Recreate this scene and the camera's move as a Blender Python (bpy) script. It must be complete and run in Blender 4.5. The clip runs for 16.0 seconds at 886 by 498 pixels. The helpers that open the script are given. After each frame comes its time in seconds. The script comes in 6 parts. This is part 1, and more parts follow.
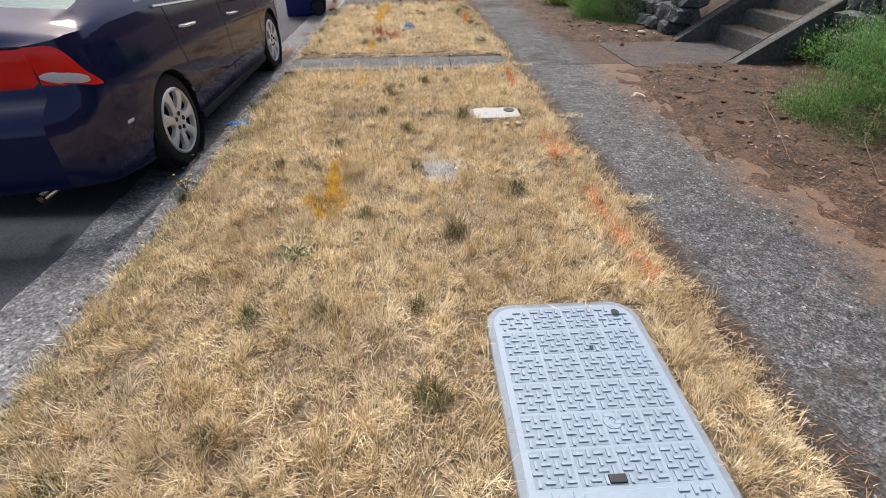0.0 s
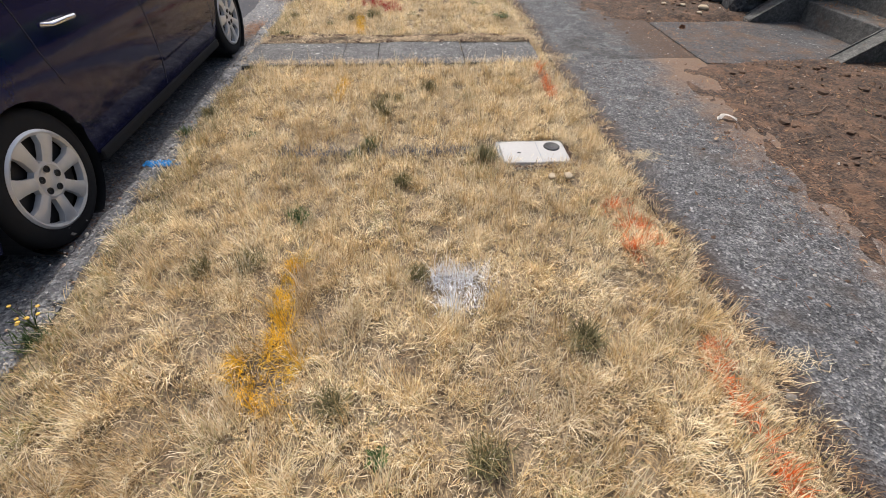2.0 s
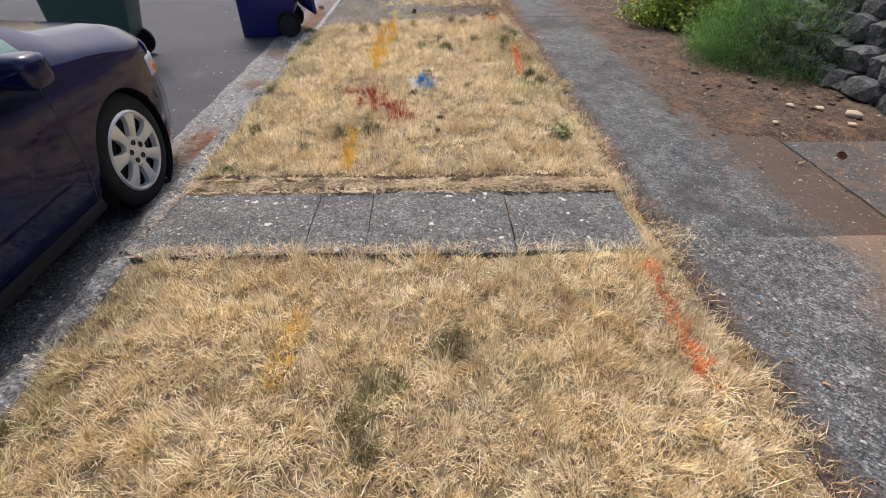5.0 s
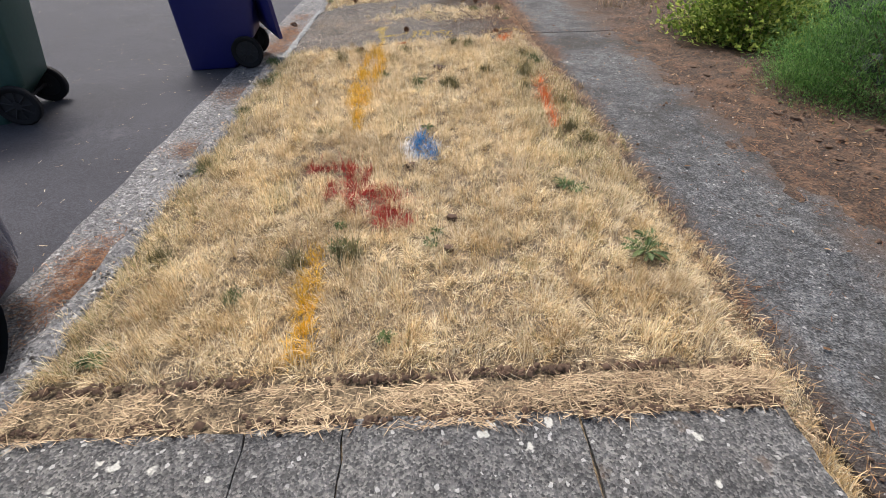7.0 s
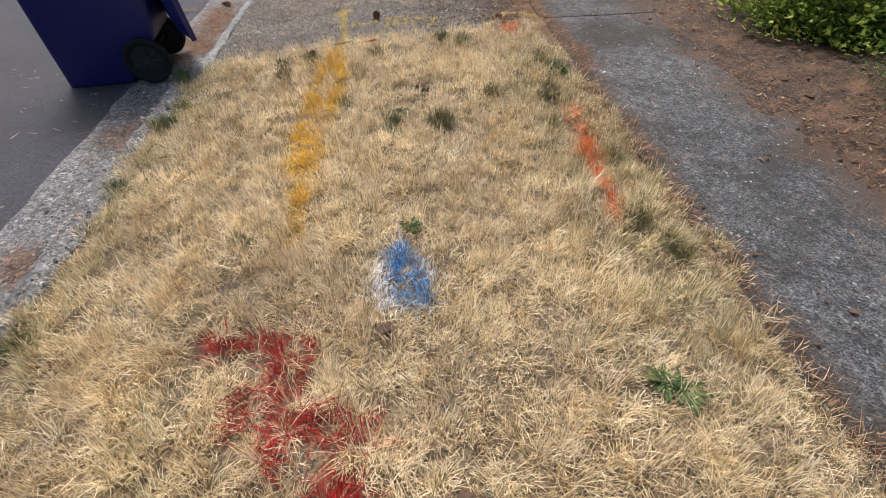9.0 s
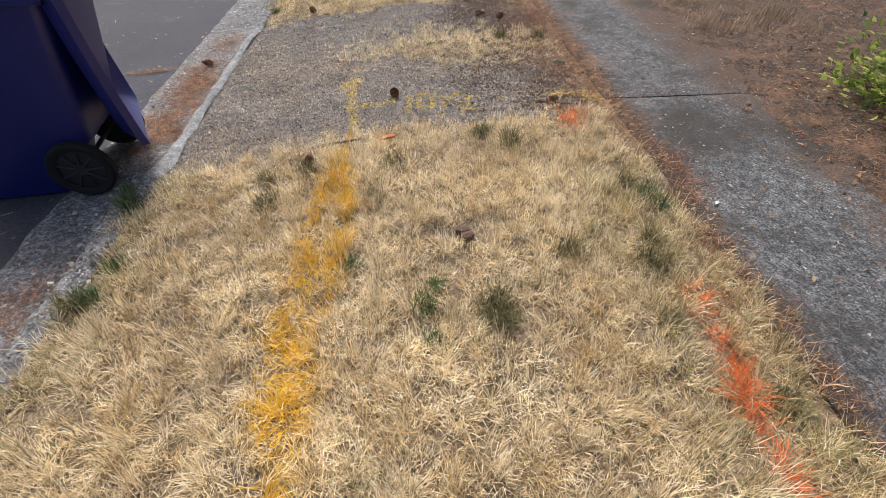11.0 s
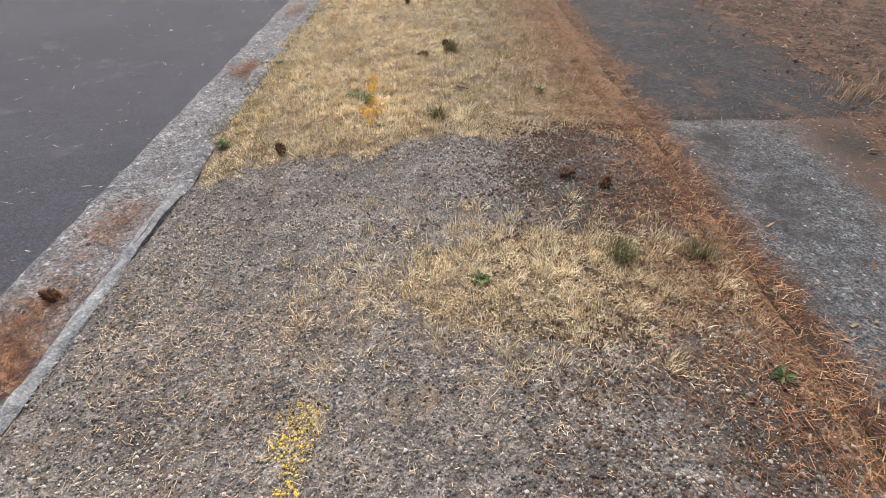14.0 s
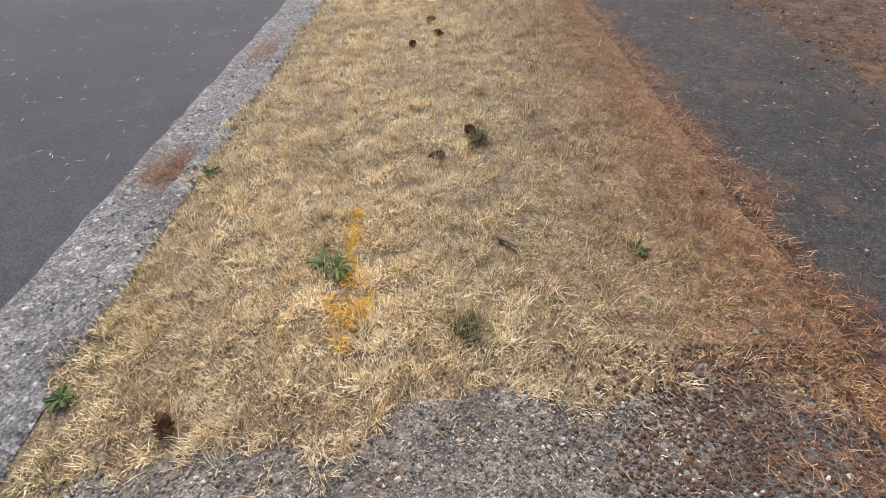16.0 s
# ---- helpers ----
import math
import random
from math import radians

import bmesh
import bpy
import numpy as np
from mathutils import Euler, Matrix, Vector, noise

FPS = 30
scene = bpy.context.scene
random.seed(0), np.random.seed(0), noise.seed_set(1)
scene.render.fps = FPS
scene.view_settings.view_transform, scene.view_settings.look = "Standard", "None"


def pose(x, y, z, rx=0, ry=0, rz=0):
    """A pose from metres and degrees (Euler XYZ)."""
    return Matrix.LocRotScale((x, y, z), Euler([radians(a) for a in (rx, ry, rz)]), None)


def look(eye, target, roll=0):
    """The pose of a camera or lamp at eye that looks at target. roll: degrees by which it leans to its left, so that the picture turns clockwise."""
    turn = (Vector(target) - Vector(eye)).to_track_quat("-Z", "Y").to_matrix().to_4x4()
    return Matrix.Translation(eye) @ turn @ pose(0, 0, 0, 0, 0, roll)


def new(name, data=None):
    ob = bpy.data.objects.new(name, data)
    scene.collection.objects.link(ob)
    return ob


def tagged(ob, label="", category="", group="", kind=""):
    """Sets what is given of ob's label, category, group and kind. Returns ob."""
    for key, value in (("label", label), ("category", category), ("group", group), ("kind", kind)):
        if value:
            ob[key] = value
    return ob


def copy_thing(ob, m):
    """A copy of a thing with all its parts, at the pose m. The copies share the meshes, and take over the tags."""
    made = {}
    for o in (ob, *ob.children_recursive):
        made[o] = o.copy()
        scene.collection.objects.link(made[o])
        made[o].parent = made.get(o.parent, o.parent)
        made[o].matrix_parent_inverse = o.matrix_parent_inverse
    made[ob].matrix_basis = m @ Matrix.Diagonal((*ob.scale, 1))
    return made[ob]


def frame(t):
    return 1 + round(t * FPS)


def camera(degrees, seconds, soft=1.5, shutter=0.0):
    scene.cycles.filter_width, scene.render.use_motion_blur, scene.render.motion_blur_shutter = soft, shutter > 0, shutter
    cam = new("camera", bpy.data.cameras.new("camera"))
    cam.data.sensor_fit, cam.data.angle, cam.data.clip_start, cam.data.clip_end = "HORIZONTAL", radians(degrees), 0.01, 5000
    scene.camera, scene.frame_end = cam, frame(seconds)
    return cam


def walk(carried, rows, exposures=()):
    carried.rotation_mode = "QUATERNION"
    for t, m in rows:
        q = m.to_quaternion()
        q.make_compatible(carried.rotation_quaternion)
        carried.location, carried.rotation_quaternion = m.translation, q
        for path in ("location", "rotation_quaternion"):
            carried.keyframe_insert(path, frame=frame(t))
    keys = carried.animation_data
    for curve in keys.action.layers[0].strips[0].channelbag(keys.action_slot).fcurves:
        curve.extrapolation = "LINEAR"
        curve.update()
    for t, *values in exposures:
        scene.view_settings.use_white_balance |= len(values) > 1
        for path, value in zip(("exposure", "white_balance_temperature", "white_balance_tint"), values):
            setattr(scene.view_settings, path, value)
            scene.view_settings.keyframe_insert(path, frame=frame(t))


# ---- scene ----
cam = camera(90.0, 16.0, soft=0.95)
PATH = [
    (0, (0.281, 1.339, 1.283), (0.379, 2.947, 0.098), -0.4),
    (0.5, (0.291, 1.641, 1.278), (0.393, 3.22, 0.055), -0.2),
    (1, (0.34, 1.954, 1.296), (0.436, 3.507, 0.039), 0.0),
    (1.5, (0.302, 2.374, 1.283), (0.398, 3.891, -0.017), 0.1),
    (2, (0.289, 2.719, 1.29), (0.386, 4.206, -0.044), 0.6),
    (2.5, (0.347, 3.07, 1.278), (0.422, 4.549, -0.066), 0.7),
    (3, (0.324, 3.441, 1.28), (0.381, 4.922, -0.063), 0.8),
    (3.5, (0.277, 3.775, 1.328), (0.314, 5.279, 0.01), 0.4),
    (4, (0.308, 4.124, 1.336), (0.329, 5.652, 0.047), 0.4),
    (4.2, (0.316, 4.277, 1.364), (0.342, 5.816, 0.086), 0.5),
    (6.3, (0.25, 5.782, 1.263), (0.32, 7.34, 0.012), -0.2),
    (6.5, (0.248, 5.931, 1.289), (0.315, 7.484, 0.03), -0.4),
    (7, (0.258, 6.325, 1.273), (0.314, 7.87, 0.003), -0.9),
    (7.5, (0.282, 6.681, 1.266), (0.349, 8.205, -0.027), -0.7),
    (8, (0.262, 7.081, 1.243), (0.351, 8.566, -0.093), -0.6),
    (8.5, (0.28, 7.468, 1.21), (0.381, 8.906, -0.177), -0.8),
    (9, (0.293, 7.799, 1.237), (0.402, 9.209, -0.176), -1.0),
    (9.2, (0.28, 7.945, 1.233), (0.381, 9.352, -0.185), -1.4),
    (11.3, (0.189, 9.295, 1.279), (0.293, 10.732, -0.109), 0.1),
    (11.5, (0.205, 9.46, 1.262), (0.305, 10.898, -0.125), -0.0),
    (12, (0.239, 9.81, 1.292), (0.33, 11.249, -0.095), -0.4),
    (12.5, (0.218, 10.253, 1.287), (0.294, 11.7, -0.093), -0.8),
    (13, (0.27, 10.648, 1.256), (0.318, 12.111, -0.108), -1.0),
    (13.5, (0.285, 11.069, 1.259), (0.312, 12.542, -0.095), -0.7),
    (14, (0.224, 11.541, 1.246), (0.216, 13.019, -0.102), -0.8),
    (14.5, (0.207, 11.986, 1.199), (0.169, 13.467, -0.144), -0.9),
    (15, (0.128, 12.461, 1.183), (0.095, 13.928, -0.175), -0.9),
    (15.5, (0.079, 12.864, 1.189), (0.081, 14.313, -0.189), -0.2),
    (16, (0.124, 13.246, 1.224), (0.099, 14.697, -0.153), -1.0),
]
walk(cam, [(t, look(eye, target, roll)) for t, eye, target, roll in PATH],
     exposures=[(0, 0.61), (4.2, 0.61), (6.5, 0.66), (7.5, 0.65), (9.0, 0.5), (9.4, 0.5), (11.3, 0.58), (16, 0.57)])

# ---- world, sun, exposure ----
world = bpy.data.worlds.new("overcast_sky")
scene.world = world
world.use_nodes = True
wn = world.node_tree
sky = wn.nodes.new("ShaderNodeTexSky")
sky.sky_type = "NISHITA"
sky.sun_disc = False
sky.sun_elevation = radians(57)
sky.sun_rotation = radians(342)
sky.air_density, sky.dust_density, sky.ozone_density = 1.0, 6.0, 0.6
wn.links.new(sky.outputs[0], wn.nodes["Background"].inputs[0])
wn.nodes["Background"].inputs[1].default_value = 0.13
sun_data = bpy.data.lights.new("sun", "SUN")
sun_data.energy, sun_data.angle, sun_data.color = 2.1, radians(18), (1.0, 0.97, 0.945)
sun = new("sun", sun_data)
sun.matrix_world = look((-1.6, 5.0, 8.0), (0, 0, 0))

# ---- materials ----


def mat(name, build):
    m = bpy.data.materials.new(name)
    m.use_nodes = True
    nt = m.node_tree
    build(nt, nt.nodes["Principled BSDF"])
    return m


def node(nt, kind, **kw):
    n = nt.nodes.new(kind)
    for k, v in kw.items():
        if k in n.inputs:
            n.inputs[k].default_value = v
    return n


def coords(nt):
    g = nt.nodes.new("ShaderNodeNewGeometry")
    return g.outputs["Position"]


def ramp(nt, fac, stops):
    r = nt.nodes.new("ShaderNodeValToRGB")
    el = r.color_ramp.elements
    while len(el) < len(stops):
        el.new(0.5)
    for e, (p, c) in zip(el, stops):
        e.position, e.color = p, (*c, 1)
    nt.links.new(fac, r.inputs[0])
    return r.outputs[0]


def noise_of(nt, vec, scale, detail=4.0, rough=0.6):
    n = node(nt, "ShaderNodeTexNoise", Scale=scale, Detail=detail, Roughness=rough)
    nt.links.new(vec, n.inputs["Vector"])
    return n.outputs["Fac"]


def mix(nt, fac, a, b, blend="MIX"):
    n = nt.nodes.new("ShaderNodeMix")
    n.data_type, n.blend_type = "RGBA", blend
    for sock, v in ((0, fac), (6, a), (7, b)):
        if isinstance(v, (int, float)):
            n.inputs[sock].default_value = v
        elif isinstance(v, tuple):
            n.inputs[sock].default_value = (*v, 1)
        else:
            nt.links.new(v, n.inputs[sock])
    return n.outputs[2]


def bump(nt, bsdf, height, strength=0.4, dist=0.01):
    b = node(nt, "ShaderNodeBump", Strength=strength, Distance=dist)
    nt.links.new(height, b.inputs["Height"])
    nt.links.new(b.outputs[0], bsdf.inputs["Normal"])


def plain(color, rough=0.6, metal=0.0, vary=0.12, scale=30.0, coat=0.0, relief=0.0):
    """A plain surface with faint grime."""
    def build(nt, b):
        p = coords(nt)
        f = noise_of(nt, p, scale)
        f2 = noise_of(nt, p, scale / 9)
        dark = tuple(c * (1 - vary) for c in color)
        lite = tuple(min(1, c * (1 + vary)) for c in color)
        c = ramp(nt, f, [(0.3, dark), (0.7, lite)])
        c = mix(nt, 0.35, c, ramp(nt, f2, [(0.35, dark), (0.65, lite)]))
        nt.links.new(c, b.inputs["Base Color"])
        b.inputs["Roughness"].default_value = rough
        b.inputs["Metallic"].default_value = metal
        b.inputs["Coat Weight"].default_value = coat
        b.inputs["Coat Roughness"].default_value = 0.04
        if relief:
            bump(nt, b, f, relief, 0.004)
    return build


def aggregate(tones, lichen=0.0, grime=None, cell=95.0, patch=1.2, rough=0.9, relief=0.6, stain=(0.12, 0.08, 0.05), stain_at=0.62, flecks=0.0, spots=(), mottle=0.35):
    """Worn paving in which the stones show: cells of several tones, patches, stains."""
    def build(nt, b):
        p = coords(nt)
        v = node(nt, "ShaderNodeTexVoronoi", Scale=cell)
        nt.links.new(p, v.inputs["Vector"])
        sep = nt.nodes.new("ShaderNodeSeparateColor")
        nt.links.new(v.outputs["Color"], sep.inputs[0])
        n = len(tones)
        c = ramp(nt, sep.outputs[0], [(i / max(1, n - 1), t) for i, t in enumerate(tones)])
        grain = noise_of(nt, p, cell * 4, 2)
        c = mix(nt, 0.5, c, ramp(nt, grain, [(0.3, (0.35,) * 3), (0.7, (1.5,) * 3)]), "MULTIPLY")
        if mottle:
            mid = noise_of(nt, p, cell * 0.2, 4, 0.75)
            c = mix(nt, 1.0, c, ramp(nt, mid, [(0.34, (1 - mottle,) * 3), (0.5, (1,) * 3), (0.66, (1 + mottle,) * 3)]), "MULTIPLY")
            mid = noise_of(nt, p, 7.0, 5, 0.7)
            c = mix(nt, 1.0, c, ramp(nt, mid, [(0.34, (1 - 0.6 * mottle,) * 3), (0.66, (1 + 0.6 * mottle,) * 3)]), "MULTIPLY")
        big = noise_of(nt, p, patch, 5)
        c = mix(nt, 0.8, c, ramp(nt, big, [(0.3, (0.72, 0.72, 0.74)), (0.7, (1.25, 1.24, 1.22))]), "MULTIPLY")
        st = noise_of(nt, p, patch * 2.3, 6, 0.7)
        c = mix(nt, ramp(nt, st, [(stain_at, (0, 0, 0)), (stain_at + 0.12, (0.7,) * 3)]), c, stain)
        if grime:
            axis = nt.nodes.new("ShaderNodeSeparateXYZ")
            nt.links.new(p, axis.inputs[0])
            wob = noise_of(nt, p, 3.5, 6, 0.7)
            for at, reach, tone, most in ((2.33, 0.55, grime, 0.9), (1.58, -0.2, (0.04, 0.028, 0.022), 0.9)):
                lin = nt.nodes.new("ShaderNodeMath")
                lin.operation = "MULTIPLY_ADD"
                lin.inputs[1].default_value, lin.inputs[2].default_value = 1 / reach, 0.5 - at / reach - 1.0
                nt.links.new(axis.outputs[0], lin.inputs[0])
                tot = nt.nodes.new("ShaderNodeMath")
                tot.operation = "MULTIPLY_ADD"
                tot.inputs[1].default_value = 2.0
                nt.links.new(wob, tot.inputs[0])
                nt.links.new(lin.outputs[0], tot.inputs[2])
                c = mix(nt, ramp(nt, tot.outputs[0], [(0.2, (0, 0, 0)), (0.8, (most,) * 3)]), c, tone)
        for sx, sy, reach in spots:
            off = node(nt, "ShaderNodeVectorMath")
            off.operation = "DISTANCE"
            off.inputs[1].default_value = (sx, sy, -0.05)
            nt.links.new(p, off.inputs[0])
            wide = nt.nodes.new("ShaderNodeMath")
            wide.operation = "MULTIPLY_ADD"
            wide.inputs[1].default_value = reach * 1.6
            nt.links.new(noise_of(nt, p, 4.0, 6, 0.7), wide.inputs[0])
            nt.links.new(off.outputs["Value"], wide.inputs[2])
            c = mix(nt, ramp(nt, wide.outputs[0], [(reach * 1.3, (0.8,) * 3), (reach * 2.0, (0,) * 3)]), c, (0.03, 0.027, 0.024))
        if flecks:
            w = node(nt, "ShaderNodeTexVoronoi", Scale=cell * 0.6)
            nt.links.new(p, w.inputs["Vector"])
            sw = nt.nodes.new("ShaderNodeSeparateColor")
            nt.links.new(w.outputs["Color"], sw.inputs[0])
            c = mix(nt, ramp(nt, sw.outputs[1], [(1 - flecks, (0,) * 3), (1 - flecks + 0.02, (0.75,) * 3)]), c, (0.42, 0.42, 0.41))
        if lichen:
            l = node(nt, "ShaderNodeTexVoronoi", Scale=9.0)
            wob = node(nt, "ShaderNodeTexNoise", Scale=30.0)
            nt.links.new(p, wob.inputs["Vector"])
            add = nt.nodes.new("ShaderNodeVectorMath")
            add.operation = "MULTIPLY_ADD"
            add.inputs[1].default_value = (0.05,) * 3
            nt.links.new(wob.outputs["Color"], add.inputs[0])
            nt.links.new(p, add.inputs[2])
            nt.links.new(add.outputs[0], l.inputs["Vector"])
            c = mix(nt, ramp(nt, l.outputs["Distance"], [(lichen, (0.85,) * 3), (lichen + 0.05, (0,) * 3)]), c, (0.5, 0.5, 0.46))
        nt.links.new(c, b.inputs["Base Color"])
        b.inputs["Roughness"].default_value = rough
        bump(nt, b, v.outputs["Distance"], relief, 0.006)
    return build


def by_island(stops, patch_scale=1.4, patch=((0.8, 0.76, 0.7), (1.12, 1.1, 1.02)), rough=0.75, through_light=0.0, clump=None):
    """Blades, needles, stones and leaves: each island takes a tone, patches shift it."""
    def build(nt, b):
        g = nt.nodes.new("ShaderNodeNewGeometry")
        c = ramp(nt, g.outputs["Random Per Island"], stops)
        f = noise_of(nt, g.outputs["Position"], patch_scale, 4)
        c = mix(nt, 1.0, c, ramp(nt, f, [(0.32, patch[0]), (0.68, patch[1])]), "MULTIPLY")
        if clump:
            f = noise_of(nt, g.outputs["Position"], clump[0], 3, 0.7)
            c = mix(nt, 1.0, c, ramp(nt, f, [(0.36, clump[1]), (0.5, (1, 1, 1)), (0.64, clump[2])]), "MULTIPLY")
        nt.links.new(c, b.inputs["Base Color"])
        b.inputs["Roughness"].default_value = rough
        b.inputs["Specular IOR Level"].default_value = 0.25
        if through_light:
            t = nt.nodes.new("ShaderNodeBsdfTranslucent")
            nt.links.new(c, t.inputs[0])
            ms = nt.nodes.new("ShaderNodeMixShader")
            ms.inputs[0].default_value = through_light
            nt.links.new(b.outputs[0], ms.inputs[1])
            nt.links.new(t.outputs[0], ms.inputs[2])
            nt.links.new(ms.outputs[0], nt.nodes["Material Output"].inputs[0])
    return build


M_ASPHALT = mat("street_asphalt", aggregate([(0.0195, 0.0205, 0.0265), (0.036, 0.0375, 0.0475), (0.057, 0.059, 0.0735)], cell=190, patch=0.8, stain=(0.08, 0.08, 0.09), stain_at=0.6, relief=0.25, mottle=0.12))
M_PAVE = mat("worn_pavement", aggregate(grime=(0.17, 0.11, 0.072), mottle=0.5, tones=[(0.028, 0.029, 0.032), (0.066, 0.068, 0.073), (0.1, 0.102, 0.107), (0.2, 0.2, 0.195)], cell=130, patch=1.1, flecks=0.014, stain=(0.06, 0.048, 0.04), stain_at=0.54, relief=0.9))
M_WALK = mat("landing_concrete", aggregate([(0.033, 0.033, 0.034), (0.062, 0.062, 0.064), (0.09, 0.09, 0.091)], cell=150, patch=1.4, flecks=0.02, stain=(0.11, 0.068, 0.042), stain_at=0.5))
M_PAVE_PALE = mat("paler_pavement", aggregate(grime=(0.075, 0.048, 0.032), mottle=0.55, spots=((1.9, 11.35, 0.36), (2.5, 11.2, 0.3), (1.85, 13.9, 0.16), (2.6, 13.8, 0.2)), tones=[(0.026, 0.028, 0.031), (0.064, 0.068, 0.073), (0.1, 0.106, 0.111), (0.18, 0.18, 0.178)], cell=150, patch=0.8, flecks=0.012, stain=(0.032, 0.03, 0.028), stain_at=0.5, relief=0.9))
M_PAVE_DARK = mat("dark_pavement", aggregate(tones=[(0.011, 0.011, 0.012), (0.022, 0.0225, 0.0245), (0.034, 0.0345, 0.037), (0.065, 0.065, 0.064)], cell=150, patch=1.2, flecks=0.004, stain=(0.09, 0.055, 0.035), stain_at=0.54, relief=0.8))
M_STRIP = mat("aged_slab", aggregate([(0.028, 0.029, 0.031), (0.068, 0.069, 0.071), (0.11, 0.11, 0.109), (0.19, 0.188, 0.18)], cell=150, patch=2.5, lichen=0.1, flecks=0.03))
M_GUTTER = mat("gutter_concrete", aggregate([(0.06, 0.061, 0.064), (0.11, 0.111, 0.116), (0.155, 0.156, 0.16), (0.25, 0.25, 0.245)], cell=100, mottle=0.4, patch=2.6, relief=0.7, flecks=0.03, stain=(0.13, 0.1, 0.07)))
M_KERB = mat("kerb_concrete", aggregate([(0.16, 0.168, 0.175), (0.22, 0.23, 0.235), (0.29, 0.3, 0.3)], cell=120, patch=3.0, relief=0.7, stain=(0.1, 0.09, 0.08), stain_at=0.52))
M_RISER = mat("stair_concrete", aggregate([(0.05, 0.05, 0.047), (0.08, 0.08, 0.075), (0.115, 0.112, 0.105)], cell=140, patch=2.0, relief=0.3, stain=(0.09, 0.06, 0.045), stain_at=0.55))
M_SOIL = mat("thatch_soil", aggregate([(0.06, 0.043, 0.026), (0.16, 0.118, 0.07), (0.28, 0.215, 0.13), (0.09, 0.066, 0.04)], cell=140, patch=3.5, stain=(0.06, 0.04, 0.026), stain_at=0.55))
M_DIRT = mat("needle_dirt", aggregate([(0.016, 0.0095, 0.006), (0.048, 0.028, 0.017), (0.1, 0.06, 0.036), (0.027, 0.017, 0.011)], cell=85, mottle=0.6, patch=1.6, stain=(0.15, 0.082, 0.046), stain_at=0.53, relief=0.8))
M_LEAF = mat("dead_leaf", by_island([(0.0, (0.07, 0.04, 0.022)), (0.5, (0.16, 0.09, 0.05)), (0.85, (0.25, 0.155, 0.09)), (1.0, (0.36, 0.27, 0.18))], 3.0))
M_GRIT = mat("driveway_grit", aggregate([(0.07, 0.064, 0.06), (0.135, 0.12, 0.108), (0.2, 0.18, 0.16)], cell=150, patch=2.4, stain=(0.17, 0.12, 0.08), stain_at=0.55, relief=0.7, mottle=0.6, spots=((1.0, 13.3, 0.45), (1.2, 12.2, 0.3))))
M_ROCK = mat("wall_stone", aggregate([(0.032, 0.035, 0.038), (0.062, 0.066, 0.07), (0.1, 0.103, 0.1)], cell=40, patch=4.0, stain=(0.07, 0.07, 0.06), stain_at=0.55, relief=0.8))
M_STRAW = mat("dry_grass", by_island([(0.0, (0.4, 0.29, 0.155)), (0.2, (0.72, 0.57, 0.35)), (0.5, (0.88, 0.74, 0.495)), (0.8, (0.93, 0.83, 0.6)), (0.95, (0.95, 0.89, 0.7)), (1.0, (0.46, 0.43, 0.23))],
                                   2.2, ((0.76, 0.72, 0.68), (1.2, 1.2, 1.17)), through_light=0.4, clump=(24.0, (0.6, 0.55, 0.49), (1.12, 1.12, 1.12))))
M_BLEACH = mat("bleached_grass", by_island([(0.0, (0.62, 0.5, 0.33)), (0.4, (0.86, 0.75, 0.54)), (1.0, (0.97, 0.92, 0.78))], 2.2, through_light=0.3, clump=(30.0, (0.75, 0.71, 0.66), (1.1, 1.1, 1.1))))
M_TAN = mat("tan_grass", by_island([(0.0, (0.29, 0.2, 0.1)), (0.4, (0.56, 0.41, 0.21)), (1.0, (0.8, 0.63, 0.36))], 2.2, through_light=0.25, clump=(26.0, (0.65, 0.6, 0.55), (1.1, 1.1, 1.1))))
M_THATCH = mat("dead_brown_grass", by_island([(0.0, (0.1, 0.06, 0.036)), (0.5, (0.25, 0.165, 0.095)), (0.85, (0.5, 0.37, 0.23)), (1.0, (0.68, 0.54, 0.36))], 2.0, clump=(20.0, (0.5, 0.46, 0.42), (1.2, 1.2, 1.2))))
M_OLIVE = mat("half_green_grass", by_island([(0.0, (0.14, 0.145, 0.06)), (0.5, (0.27, 0.26, 0.11)), (1.0, (0.45, 0.4, 0.2))], 2.0, through_light=0.1))
M_PALE = mat("bleached_roots", by_island([(0.0, (0.18, 0.12, 0.08)), (0.4, (0.4, 0.3, 0.2)), (1.0, (0.64, 0.52, 0.36))], 3.0))
M_GREEN = mat("weed_green", by_island([(0.0, (0.03, 0.058, 0.018)), (0.5, (0.06, 0.105, 0.034)), (1.0, (0.13, 0.18, 0.07))], 6.0, rough=0.6, through_light=0.15))
M_GREY = mat("grey_green_weed", by_island([(0.0, (0.07, 0.068, 0.034)), (0.5, (0.15, 0.14, 0.068)), (1.0, (0.3, 0.26, 0.14))], 6.0, through_light=0.15))
M_NEEDLE = mat("pine_needles", by_island([(0.0, (0.065, 0.028, 0.017)), (0.4, (0.165, 0.073, 0.038)), (0.75, (0.28, 0.14, 0.073)), (1.0, (0.42, 0.28, 0.17))], 2.0, clump=(15.0, (0.45, 0.4, 0.38), (1.2, 1.15, 1.1))))
M_STONES = mat("gravel_stones", by_island([(0.0, (0.055, 0.055, 0.058)), (0.3, (0.13, 0.128, 0.13)), (0.6, (0.205, 0.195, 0.185)), (0.8, (0.31, 0.295, 0.28)), (0.95, (0.47, 0.45, 0.42)), (1.0, (0.36, 0.23, 0.16))], 2.2, rough=0.85, clump=(9.0, (0.66, 0.64, 0.62), (1.3, 1.28, 1.25))))
